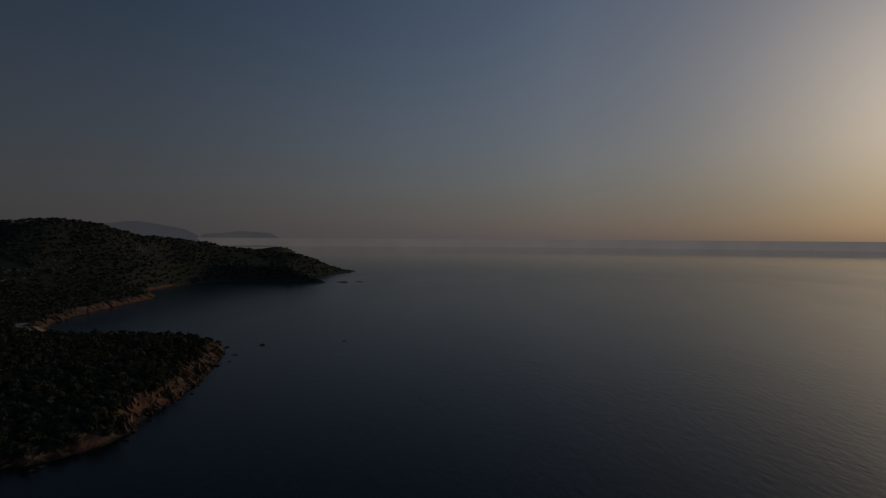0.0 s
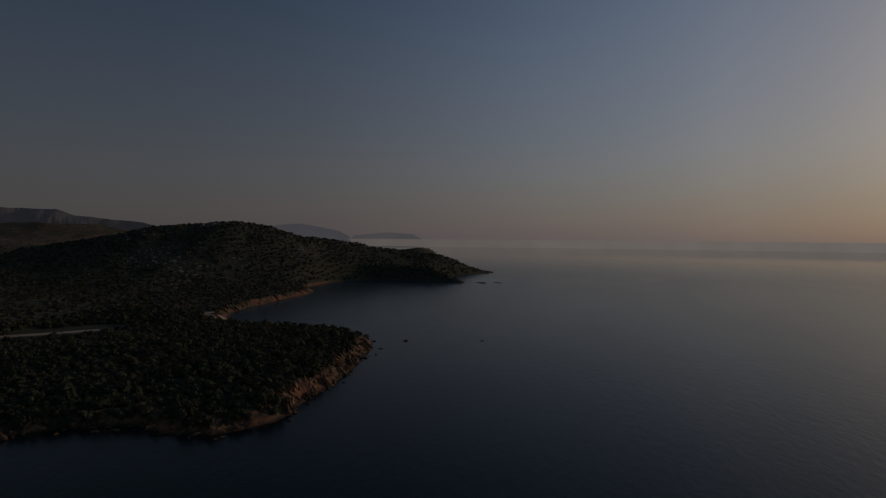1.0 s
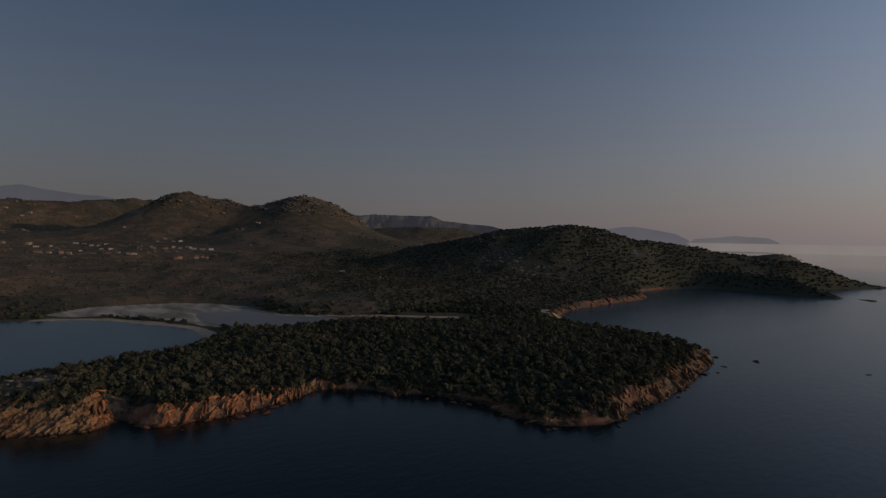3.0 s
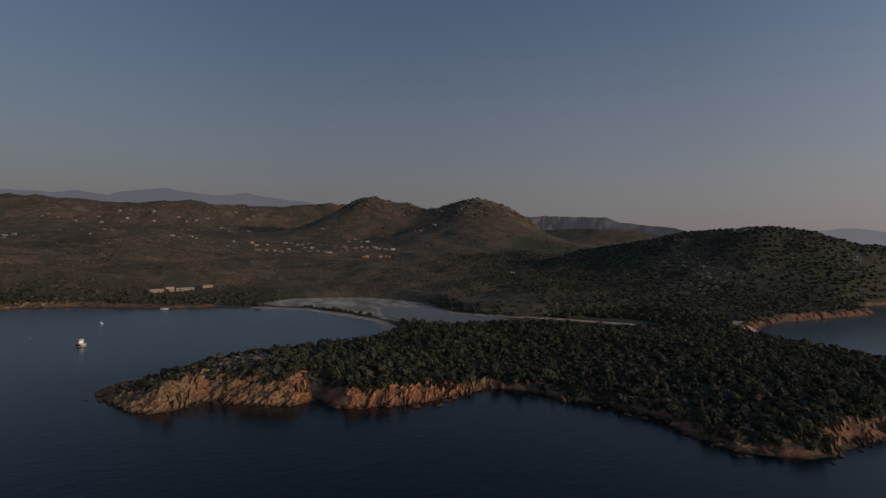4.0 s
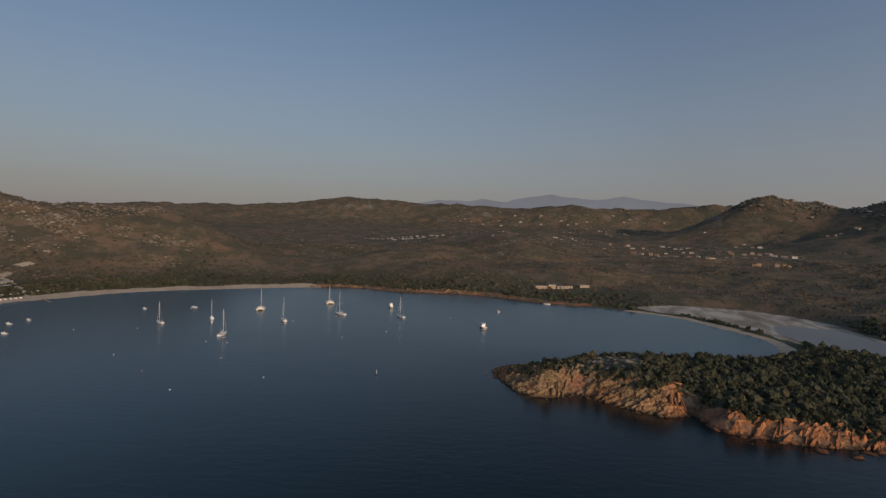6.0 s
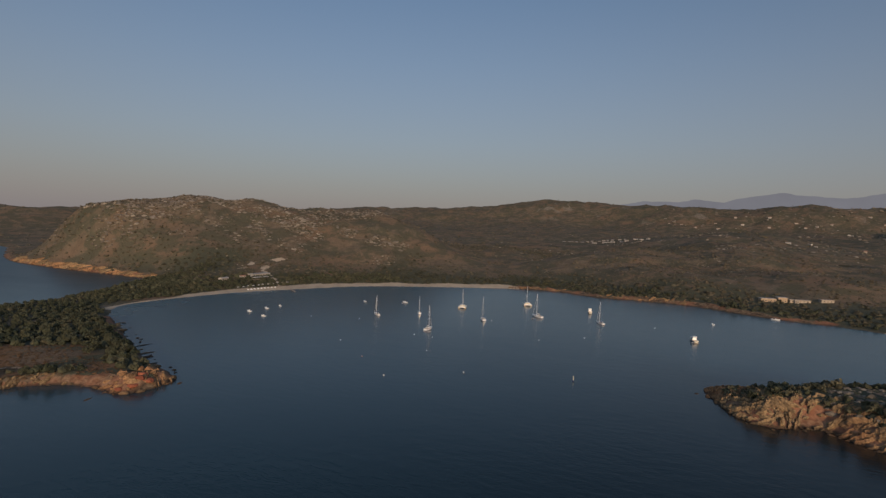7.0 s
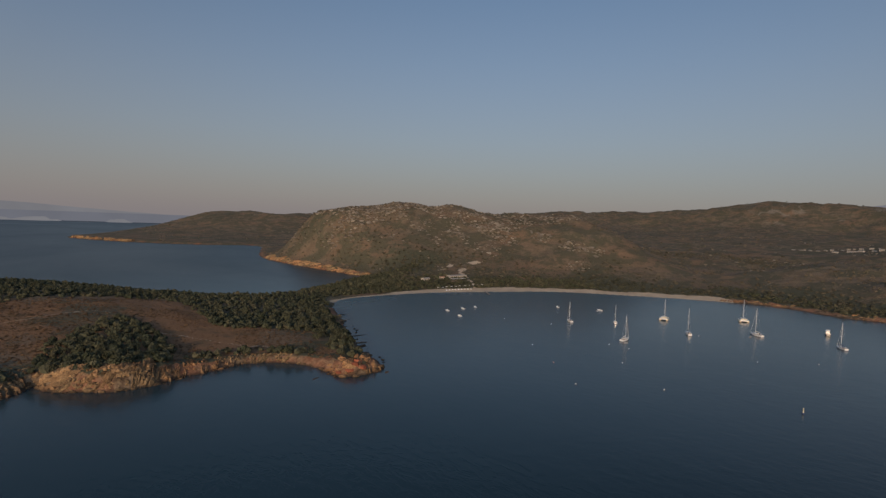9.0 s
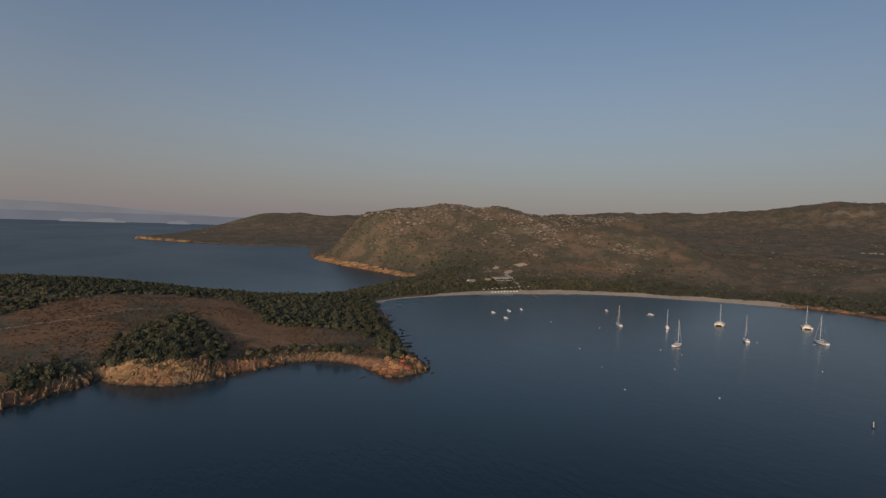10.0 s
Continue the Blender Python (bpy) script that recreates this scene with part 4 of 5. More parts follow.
GROVE = spline([(20, -268), (19, -320), (5, -352), (-12, -372), (-28, -352), (-36, -305), (-28, -274), (-7, -272)], 3, closed=True)
WEST_WOOD = spline([(-170, -505), (-128, -490), (-85, -470), (-60, -420), (-60, -372), (-70, -338), (-90, -337), (-110, -328), (-120, -316), (-113, -290), (-111, -264), (-118, -254), (-133, -300),
                    (-165, -390), (-185, -450), (-215, -500), (-240, -560)], 3, closed=True)
HEDGE = spline([(-32, -288), (-45, -287), (-58, -291), (-66, -289), (-74, -291), (-85, -286), (-97, -275)], 4)
BACK_WOOD = spline([(220, -400), (120, -380), (78, -388), (60, -408), (25, -442), (-23, -446), (-50, -428), (-64, -400), (-100, -450), (-150, -480), (-60, -500), (60, -620), (140, -670), (240, -580)], 3, closed=True)
LOW_WOOD = spline([(48, -258), (50, -288), (36, -292), (25, -276), (22, -264)], 3, closed=True)


def open_ground(x, y, z, cov):
    """Where plants may stand."""
    bare = np.maximum(cov["sand"], track_cover(x, y))
    return (bare < 0.35) & (cov["pd"] < -3 - 17 * (y > 235) * (x > -410)) & (z > 0.9) & (cov["rock"] < 0.55 + 0.5 * fbm(x, y, 9, 2, 93))


TREE_SHAPES = [lump_crown(500 + k, 3, 40, 0.80, 0.24) for k in range(12)]
BUSH_SHAPES = [lump_crown(600 + k, 1, 6, 0.55, 0.40) for k in range(8)]
TUFT_SHAPES = [lump_crown(700 + k, 1, 0, 0.55) for k in range(6)]

# the wooded near headland
x, y = scatter(-420, -60, -100, 425, 4.1)
z, cov = terrain(x, y)
tip = smooth(40, -30, y)
shaded = (y > 128) & (y < 212) & (x > -236) & (cov["d"] > 3) & (z > 0.5)  # the wood comes down to the water here
ok = (open_ground(x, y, z, cov) | shaded) & ((cov["d"] > 4) | shaded) & (rng.random(len(x)) < 0.97) & ~((np.hypot(x + 277, (y - 14) * 0.6) < 10) & (rng.random(len(x)) < 0.85))
x, y, z, tip = x[ok], y[ok], z[ok], tip[ok]
wood("wood", "dense dark green maquis trees covering the near headland", LEAF, x, y, z, (1.9 + 2.2 * rng.random(len(x)) ** 2 + 0.7 * fbm(x, y, 30, 2, 95)) * (1 - 0.35 * tip),
     np.clip(0.38 + 0.35 * fbm(x, y, 40, 3, 96) + 0.22 * tip + 0.2 * rng.normal(size=len(x)), 0, 1), TREE_SHAPES, 1.15)

# the far headland: groves, and low brown scrub between them
x, y = scatter(-300, -640, 140, -225, 4.3)
z, cov = terrain(x, y)
woody = (line_distance(x, y, HEDGE) < 3.2) | inside(x, y, GROVE) | inside(x, y, WEST_WOOD) | inside(x, y, BACK_WOOD) | inside(x, y, LOW_WOOD)
woody |= (cov["d"] < 60) & (cov["d"] > 8) & (y < -490)
ok = open_ground(x, y, z, cov) & (cov["d"] > 4) & woody
wood("wood", "dark green groves on the far headland", LEAF, x[ok], y[ok], z[ok], (2.0 + 2.0 * rng.random(ok.sum()) ** 2) * (1 - 0.25 * (y[ok] < -390)), np.clip(0.35 + 0.3 * fbm(x[ok], y[ok], 40, 3, 97) + 0.2 * rng.normal(size=ok.sum()), 0, 1), TREE_SHAPES, 1.15)
x, y = scatter(-130, -450, 110, -235, 2.3)
z, cov = terrain(x, y)
woody = (line_distance(x, y, HEDGE) < 3.2) | inside(x, y, GROVE) | inside(x, y, WEST_WOOD) | inside(x, y, BACK_WOOD) | inside(x, y, LOW_WOOD)
ok = open_ground(x, y, z, cov) & ~woody & (cov["d"] > 3) & (rng.random(len(x)) < 0.22 + 0.7 * (fbm(x, y, 30, 3, 98) > -0.12)) & (line_distance(x, y, TRACKS[0][0]) > 2)
wood("scrub", "low reddish-brown heath scrub on the far headland", HEATH, x[ok], y[ok], z[ok], 0.75 + 0.95 * rng.random(ok.sum()) ** 2, np.clip(0.55 + 0.45 * fbm(x[ok], y[ok], 30, 3, 99) + 0.15 * rng.normal(size=ok.sum()), 0, 1), BUSH_SHAPES, 0.6)

# scrub of the hinterland round the bay, thin on the rocky knobs
KNOBS = [(-612, 662, 40), (-548, 658, 34), (-511, 705, 20), (-618, 800, 30), (-739, 438, 22), (-466, 850, 26)]
x, y = scatter(-1100, -1080, -190, 1180, 6.9)
z, cov = terrain(x, y)
headland = ((x > -425) & (y > -70) & (y < 425)) | ((x > -300) & (y > -660) & (y < -225))
green = cov["green"]
dens = np.clip(0.5 + 0.95 * fbm(x, y, 55, 4, 102) + 0.5 * green, 0.06, 1)
bare_knob = np.zeros(len(x), bool)
for kx, ky, reach in KNOBS:
    bare_knob |= np.hypot(x - kx, y - ky) < reach * rng.uniform(0.4, 1.1, len(x))
ok = open_ground(x, y, z, cov) & ~headland & (cov["d"] > 8) & (rng.random(len(x)) < dens) & (cov["stone"] < 0.5) & ~bare_knob
x, y, z, green = x[ok], y[ok], z[ok], green[ok]
wood("scrub", "olive and brown maquis scrub behind the bay", SCRUB, x, y, z, 1.3 + 2.0 * rng.random(len(x)) ** 3 + 2.3 * np.clip(green, 0, 1) * (0.35 + 0.65 * rng.random(len(x))),
     np.clip(0.72 + 0.35 * fbm(x, y, 90, 3, 103) - 0.65 * green + 0.16 * rng.normal(size=len(x)), 0, 1), BUSH_SHAPES)

# trees behind the main beach, on the spit and along the western shore
x, y = scatter(-760, -640, -190, 260, 5.2)
z, cov = terrain(x, y)
headland = ((x > -425) & (y > -70) & (y < 425)) | ((x > -300) & (y > -660) & (y < -225) & (x > -205))
belt = smooth(95, 45, cov["d"] + 35 * fbm(x, y, 60, 2, 121)) * ((y < -400) & (x > -520)) + 0.4 * smooth(60, 25, cov["d"] + 25 * fbm(x, y, 45, 2, 122)) * (y > -330) + smooth(30, 12, -cov["pd"]) * (x > -540)
ok = open_ground(x, y, z, cov) & ~headland & (cov["d"] > 9) & (rng.random(len(x)) < belt * 0.9)
wood("wood", "green trees behind the beaches of the bay", LEAF, x[ok], y[ok], z[ok], 1.8 + 2.0 * rng.random(ok.sum()) ** 2, np.clip(0.4 + 0.3 * fbm(x[ok], y[ok], 40, 3, 123) + 0.2 * rng.normal(size=ok.sum()), 0, 1), TREE_SHAPES, 1.15)

# distant scrub
x, y = scatter(-3000, -2400, -150, 2200, 18.5)
z, cov = terrain(x, y, fine=False)
near = (x > -1100) & (y > -1080) & (y < 1180)
ok = open_ground(x, y, z, cov) & ~near & (cov["d"] > 12) & (rng.random(len(x)) < 0.5 + 1.1 * fbm(x, y, 110, 4, 112)) & (cov["stone"] < 0.5)
x, y, z = x[ok], y[ok], z[ok]
wood("scrub", "distant dry maquis on the hills", SCRUB, x, y, z, 2.4 + 3.8 * rng.random(len(x)) ** 3, np.clip(0.68 + 0.4 * fbm(x, y, 200, 3, 113) - 0.6 * cov["green"][ok] + 0.16 * rng.normal(size=len(x)), 0, 1), TUFT_SHAPES, 0.8)


# pale granite outcrops on the hills: centre, reach, spacing, largest size
GREY_ROCK = leaf_material("weathered_granite", (0.15, 0.128, 0.10), (0.235, 0.20, 0.158), (0.33, 0.285, 0.23))
ox, oy, oz, osize = [], [], [], []
for cx, cy, reach, step, biggest, bare in [(-430, -890, 150, 6, 4.6, 0.0), (-560, -830, 170, 6, 4.4, 0.05), (-500, -800, 260, 8, 3.4, 0.16), (-690, -730, 200, 7, 4.0, 0.14), (-1690, 870, 190, 9, 7.0, -0.5), (-1914, 581, 150, 9, 6.5, -0.45),
                                           (-611, 780, 170, 7, 3.2, 0.05), (-715, 728, 70, 6, 4.2, -0.1), (-507, 590, 40, 5, 3.4, -0.1), (-1300, 100, 520, 13, 4.0, 0.2), (-1250, -450, 480, 13, 4.0, 0.22), (-2450, 0, 750, 22, 7.0, 0.15), (-608, -570, 20, 5, 5.0, -0.6), (-593, -622, 16, 5, 4.4, -0.6), (-627, -543, 13, 5, 4.6, -0.6), (-567, -522, 18, 5, 3.6, -0.5), (-545, -647, 17, 5, 4.0, -0.5),
                                           (-551, -702, 34, 5, 4.4, -0.35), (-396, -829, 38, 5, 4.6, -0.3), (-405, -771, 40, 6, 3.8, -0.15), (-335, -850, 34, 5, 4.0, -0.2), (-449, -746, 24, 5, 3.6, -0.25),
                                           (-800, -400, 18, 5, 3.6, -0.3), (-1159, -83, 90, 9, 4.4, -0.15), (-1060, -140, 70, 8, 4.2, -0.1), (-275, 14, 17, 2.6, 2.3, -0.6), (-612, 662, 42, 5, 4.2, -0.25), (-548, 658, 38, 5, 4.0, -0.25), (-511, 705, 22, 5, 3.6, -0.3), (-618, 800, 40, 6, 6.0, -0.5), (-739, 438, 26, 5, 3.6, -0.3), (-466, 858, 26, 6, 3.6, -0.2),
                                           (-480, -640, 120, 8, 3.0, 0.25), (-840, -60, 160, 8, 2.6, 0.2)]:
    x, y = scatter(cx - reach, cy - reach, cx + reach, cy + reach, step)
    z, cov = terrain(x, y, fine=False)
    cluster = 0.55 * fbm(x, y * 0.75, 34, 4, 131, True) + 0.6 * fbm(x, y, 75, 3, 133)
    ok = (cluster > bare + 0.35 * np.hypot(x - cx, y - cy) / reach) & (np.hypot(x - cx, y - cy) < reach) & (cov["d"] > 9) & (rng.random(len(x)) < 0.9)
    ox.append(x[ok]), oy.append(y[ok]), oz.append(z[ok]), osize.append(biggest * (0.28 + 0.72 * rng.random(ok.sum()) ** 2.2))
x, y, z, size = map(np.concatenate, (ox, oy, oz, osize))
V, F, T, base = [], [], [], 0
pick = rng.integers(0, 5, len(x))
for k in range(5):
    ov, of = rock_shape(901 + k, 1)
    m = pick == k
    vv, ff, own = many(ov, of, np.stack([x[m], y[m], z[m] - 0.15 * size[m]], 1), rng.uniform(0, 6.28, m.sum()), size[m], np.stack([size[m] * 1.5, size[m], size[m] * 0.62], 1))
    V.append(vv), F.append(ff + base), T.append(rng.random(m.sum())[own])
    base += len(vv)
me = mesh_of("outcrops", np.vstack(V), np.vstack(F), GREY_ROCK, flat=True)
me.attributes.new("tint", "FLOAT", "POINT").data.foreach_set("value", np.concatenate(T).astype(np.float32))
tagged(new("outcrops", me), "pale weathered granite outcrops scattered over the hills", "rock", kind="stuff")


# ---- boats ----
def plain(name, colour, rough=0.5, metal=0.0, wear=0.12, scale=2.0):
    m, t, b = material(name, rough, metal)
    t.links.new(ramp(t, noise_tex(t, scale, 4), (0.3, tuple(c * (1 - wear) for c in colour)), (0.7, tuple(min(1, c * (1 + wear)) for c in colour))), b.inputs["Base Color"])
    return m


WHITE = plain("white_gelcoat", (0.78, 0.77, 0.74), 0.3, wear=0.05)
CREAM = plain("cream_gelcoat", (0.72, 0.66, 0.50), 0.35, wear=0.05)
NAVY = plain("navy_canvas", (0.03, 0.05, 0.11), 0.8)
CANVAS = plain("pale_canvas", (0.60, 0.57, 0.50), 0.8)
ALU = plain("mast_alloy", (0.72, 0.72, 0.72), 0.4, 0.25, 0.05)
TEAK = plain("teak_deck", (0.33, 0.24, 0.16), 0.7)
SMOKED = plain("smoked_glass", (0.02, 0.025, 0.03), 0.08)
RUBBER = plain("grey_rubber", (0.32, 0.33, 0.34), 0.7)
STEEL = plain("stainless", (0.6, 0.6, 0.6), 0.3, 0.9)


def box_bm(sx, sy, sz, at=(0, 0, 0), bevel=0.05, taper=1.0):
    bm = bmesh.new()
    bmesh.ops.create_cube(bm, size=1.0)
    for v in bm.verts:
        k = taper if v.co.z > 0 else 1.0
        v.co = Vector((v.co.x * sx * k + at[0], v.co.y * sy * k + at[1], (v.co.z + 0.5) * sz + at[2]))
    if bevel:
        bmesh.ops.bevel(bm, geom=list(bm.edges), offset=bevel, segments=2, affect="EDGES")
    return bm


def rod_bm(a, b, r0, r1=None, sides=8):
    a, b = Vector(a), Vector(b)
    bm = bmesh.new()
    bmesh.ops.create_cone(bm, cap_ends=True, segments=sides, radius1=r0, radius2=r0 if r1 is None else r1, depth=(b - a).length)
    bmesh.ops.transform(bm, matrix=Matrix.Translation((a + b) / 2) @ (b - a).to_track_quat("Z", "Y").to_matrix().to_4x4(), verts=bm.verts)
    return bm


def hull_bm(length, beam, free, draft=0.5, stern=0.72, sheer=0.25, y_off=0.0, bow_full=1.6):
    """A lofted hull with its deck; bow towards +x."""
    bm = bmesh.new()
    rings = []
    n = 12
    for i in range(n + 1):
        u = i / n
        half = beam / 2 * (stern + (1 - stern) * math.sin(min(u / 0.45, 1) * math.pi / 2)) if u < 0.45 else beam / 2 * max(0.012, 1 - ((u - 0.45) / 0.55) ** bow_full)
        top = free + sheer * (u - 0.3) ** 2 * 2
        x0 = -length / 2 + length * u
        ring = []
        for w, z in ((1.0, top), (0.97, top * 0.5), (0.86, 0.0), (0.45, -draft * 0.8), (0.0, -draft)):
            rake = 0.10 * length * max(0, u - 0.75) * (z / max(free, 0.01))
            ring.append((x0 + rake, half * w, z))
        full = ring + [(x, -y, z) for x, y, z in reversed(ring[:-1])]
        rings.append([bm.verts.new((x, y + y_off, z)) for x, y, z in full])
    for a, b in zip(rings, rings[1:]):
        for k in range(len(a) - 1):
            bm.faces.new((a[k], b[k], b[k + 1], a[k + 1]))
        bm.faces.new((a[-1], b[-1], b[0], a[0]))
    bm.faces.new(list(reversed(rings[0])))
    bm.faces.new(rings[-1])
    bmesh.ops.recalc_face_normals(bm, faces=bm.faces)
    return bm


def rig(boat, length, mast_x, deck, mast_h, cover, beam):
    mast = part("mast", rod_bm((mast_x, 0, deck - 0.1), (mast_x - 0.25, 0, deck + mast_h), 0.13, 0.09), ALU, boat, "tall bare alloy mast")
    for k, z in enumerate((0.4, 0.7)):
        part("spreader", rod_bm((mast_x - 0.1, -0.9 + 0.2 * k, deck + mast_h * z), (mast_x - 0.1, 0.9 - 0.2 * k, deck + mast_h * z), 0.04), ALU, mast)
    boom = part("boom", rod_bm((mast_x - 0.2, 0, deck + 1.3), (mast_x - length * 0.36, 0, deck + 1.35), 0.09), ALU, boat)
    bm = rod_bm((mast_x - 0.3, 0, deck + 1.5), (mast_x - length * 0.35, 0, deck + 1.5), 0.26, 0.15, 10)
    part("sail_cover", bm, cover, boom, "furled mainsail under a canvas cover")
    part("furled_jib", rod_bm((length * 0.47, 0, deck + 0.3), (mast_x - 0.15, 0, deck + mast_h * 0.96), 0.06, 0.03), CANVAS, boat)
    part("backstay", rod_bm((-length * 0.48, 0, deck), (mast_x - 0.25, 0, deck + mast_h), 0.012), STEEL, boat)
    for s in (-1, 1):
        part("shroud", rod_bm((mast_x - 0.3, s * beam * 0.46, deck), (mast_x - 0.2, 0, deck + mast_h * 0.95), 0.012), STEEL, boat)


def sailing_yacht(label, x, y, turn, length=11.5, mast_h=15.0, cover=NAVY, hull=WHITE):
    boat = thing("sailing_yacht", label, "sailing boat", "boats moored in the bay", (x, y, 0), turn)
    beam, free = length * 0.31, length * 0.1
    part("hull", hull_bm(length, beam, free), hull, boat)
    part("boot_stripe", hull_bm(length * 1.002, beam * 1.006, 0.16, 0.15), NAVY, boat, "thin dark waterline stripe")
    part("deck", box_bm(length * 0.5, beam * 0.72, 0.08, (-length * 0.12, 0, free), 0.03), TEAK, boat, "weathered teak deck")
    cabin = part("cabin", box_bm(length * 0.36, beam * 0.56, 0.5, (length * 0.05, 0, free), 0.12, 0.86), WHITE, boat)
    for s in (-1, 1):
        part("window", box_bm(length * 0.2, 0.05, 0.16, (length * 0.05, s * beam * 0.265, free + 0.2), 0.02), SMOKED, cabin, "dark cabin window")
    part("cockpit", box_bm(length * 0.22, beam * 0.42, 0.12, (-length * 0.30, 0, free + 0.02), 0.03), TEAK, boat)
    part("sprayhood", box_bm(0.9, beam * 0.5, 0.6, (-length * 0.14, 0, free + 0.35), 0.2, 0.8), cover, boat, "folded canvas sprayhood")
    part("steering_wheel", rod_bm((-length * 0.36, 0, free + 0.75), (-length * 0.355, 0, free + 0.75), 0.45, 0.45, 14), STEEL, boat)
    for s in (-1, 1):
        part("guard_rail", rod_bm((-length * 0.45, s * beam * 0.4, free + 0.6), (length * 0.2, s * beam * 0.46, free + 0.65), 0.025), STEEL, boat)
    part("pulpit", rod_bm((length * 0.38, 0, free + 0.75), (length * 0.49, 0, free + 0.85), 0.03), STEEL, boat)
    rig(boat, length, length * 0.08, free + 0.3, mast_h, cover, beam)
    return boat


def catamaran(label, x, y, turn, length=12.5, beam=7.2, mast_h=17.0):
    boat = thing("catamaran", label, "catamaran", "boats moored in the bay", (x, y, 0), turn)
    for s in (-1, 1):
        part("hull", hull_bm(length, 1.9, 1.5, 0.4, 0.8, 0.15, s * (beam / 2 - 0.95), 2.2), CREAM, boat)
    part("bridge_deck", box_bm(length * 0.58, beam - 1.9, 0.75, (-length * 0.16, 0, 0.95), 0.08), WHITE, boat)
    saloon = part("saloon", box_bm(length * 0.4, beam * 0.62, 1.35, (-length * 0.04, 0, 1.65), 0.3, 0.82), CREAM, boat)
    for s in (-1, 1):
        part("window", box_bm(length * 0.26, 0.06, 0.45, (-length * 0.04, s * beam * 0.295, 2.15), 0.03), SMOKED, saloon, "dark wraparound window")
    part("window", box_bm(0.06, beam * 0.42, 0.45, (length * 0.145, 0, 2.2), 0.03), SMOKED, saloon)
    part("cockpit_roof", box_bm(length * 0.2, beam * 0.6, 0.12, (-length * 0.33, 0, 3.0), 0.05), WHITE, boat)
    for s in (-1, 1):
        part("roof_post", rod_bm((-length * 0.41, s * beam * 0.26, 1.6), (-length * 0.41, s * beam * 0.26, 3.05), 0.06), STEEL, boat)
        part("transom_step", box_bm(1.0, 1.4, 0.7, (-length * 0.47, s * (beam / 2 - 0.95), 0.1), 0.05), TEAK, boat)
    part("trampoline", box_bm(length * 0.24, beam - 2.4, 0.05, (length * 0.28, 0, 1.35), 0), RUBBER, boat, "grey net trampoline")
    part("crossbeam", rod_bm((length * 0.42, -beam * 0.36, 1.4), (length * 0.42, beam * 0.36, 1.4), 0.12), ALU, boat)
    rig(boat, length, length * 0.06, 2.6, mast_h - 2.6, CANVAS, beam * 0.9)
    return boat


def motor_yacht(label, x, y, turn, length=11.0, hull=CREAM):
    boat = thing("motor_yacht", label, "motor boat", "boats moored in the bay", (x, y, 0), turn)
    beam = length * 0.33
    part("hull", hull_bm(length, beam, 1.45, 0.5, 0.9, 0.5), hull, boat)
    part("rub_rail", hull_bm(length * 1.004, beam * 1.01, 1.0, -0.85, 0.9), NAVY, boat)
    cabin = part("cabin", box_bm(length * 0.42, beam * 0.78, 1.5, (-length * 0.02, 0, 1.4), 0.25, 0.86), WHITE, boat)
    for s in (-1, 1):
        part("window", box_bm(length * 0.3, 0.06, 0.5, (-length * 0.02, s * beam * 0.365, 2.05), 0.03), SMOKED, cabin, "dark side window")
    part("windscreen", box_bm(0.08, beam * 0.6, 0.55, (length * 0.185, 0, 2.05), 0.03), SMOKED, cabin)
    part("flybridge", box_bm(length * 0.34, beam * 0.7, 0.55, (-length * 0.07, 0, 2.9), 0.15, 1.06), WHITE, boat)
    part("flybridge_seat", box_bm(length * 0.12, beam * 0.5, 0.35, (-length * 0.12, 0, 3.2), 0.08), CANVAS, boat)
    part("radar_arch", box_bm(0.5, beam * 0.74, 0.18, (-length * 0.22, 0, 4.1), 0.06), WHITE, boat)
    for s in (-1, 1):
        part("arch_leg", rod_bm((-length * 0.26, s * beam * 0.34, 2.9), (-length * 0.22, s * beam * 0.34, 4.15), 0.1), WHITE, boat)
    part("cockpit", box_bm(length * 0.22, beam * 0.74, 0.1, (-length * 0.36, 0, 1.44), 0.03), TEAK, boat)
    part("swim_platform", box_bm(0.9, beam * 0.8, 0.12, (-length * 0.53, 0, 0.35), 0.04), TEAK, boat)
    part("bow_rail", rod_bm((length * 0.2, 0, 2.2), (length * 0.5, 0, 2.5), 0.03), STEEL, boat)
    return boat


def small_boat(label, x, y, turn, length=5.5, hull=WHITE):
    boat = thing("small_motor_boat", label, "motor boat", "small boats in the bay", (x, y, 0), turn)
    part("hull", hull_bm(length, length * 0.38, 0.75, 0.25, 0.9, 0.3), hull, boat)
    part("cockpit", box_bm(length * 0.5, length * 0.26, 0.06, (-length * 0.15, 0, 0.74), 0.02), RUBBER, boat)
    part("console", box_bm(0.7, 0.7, 0.75, (0, 0, 0.75), 0.1, 0.8), WHITE, boat)
    part("windscreen", box_bm(0.05, 0.6, 0.35, (0.3, 0, 1.4), 0.02), SMOKED, boat)
    part("outboard_motor", box_bm(0.4, 0.4, 0.8, (-length * 0.54, 0, 0.4), 0.1), NAVY, boat, "dark outboard motor")
    return boat


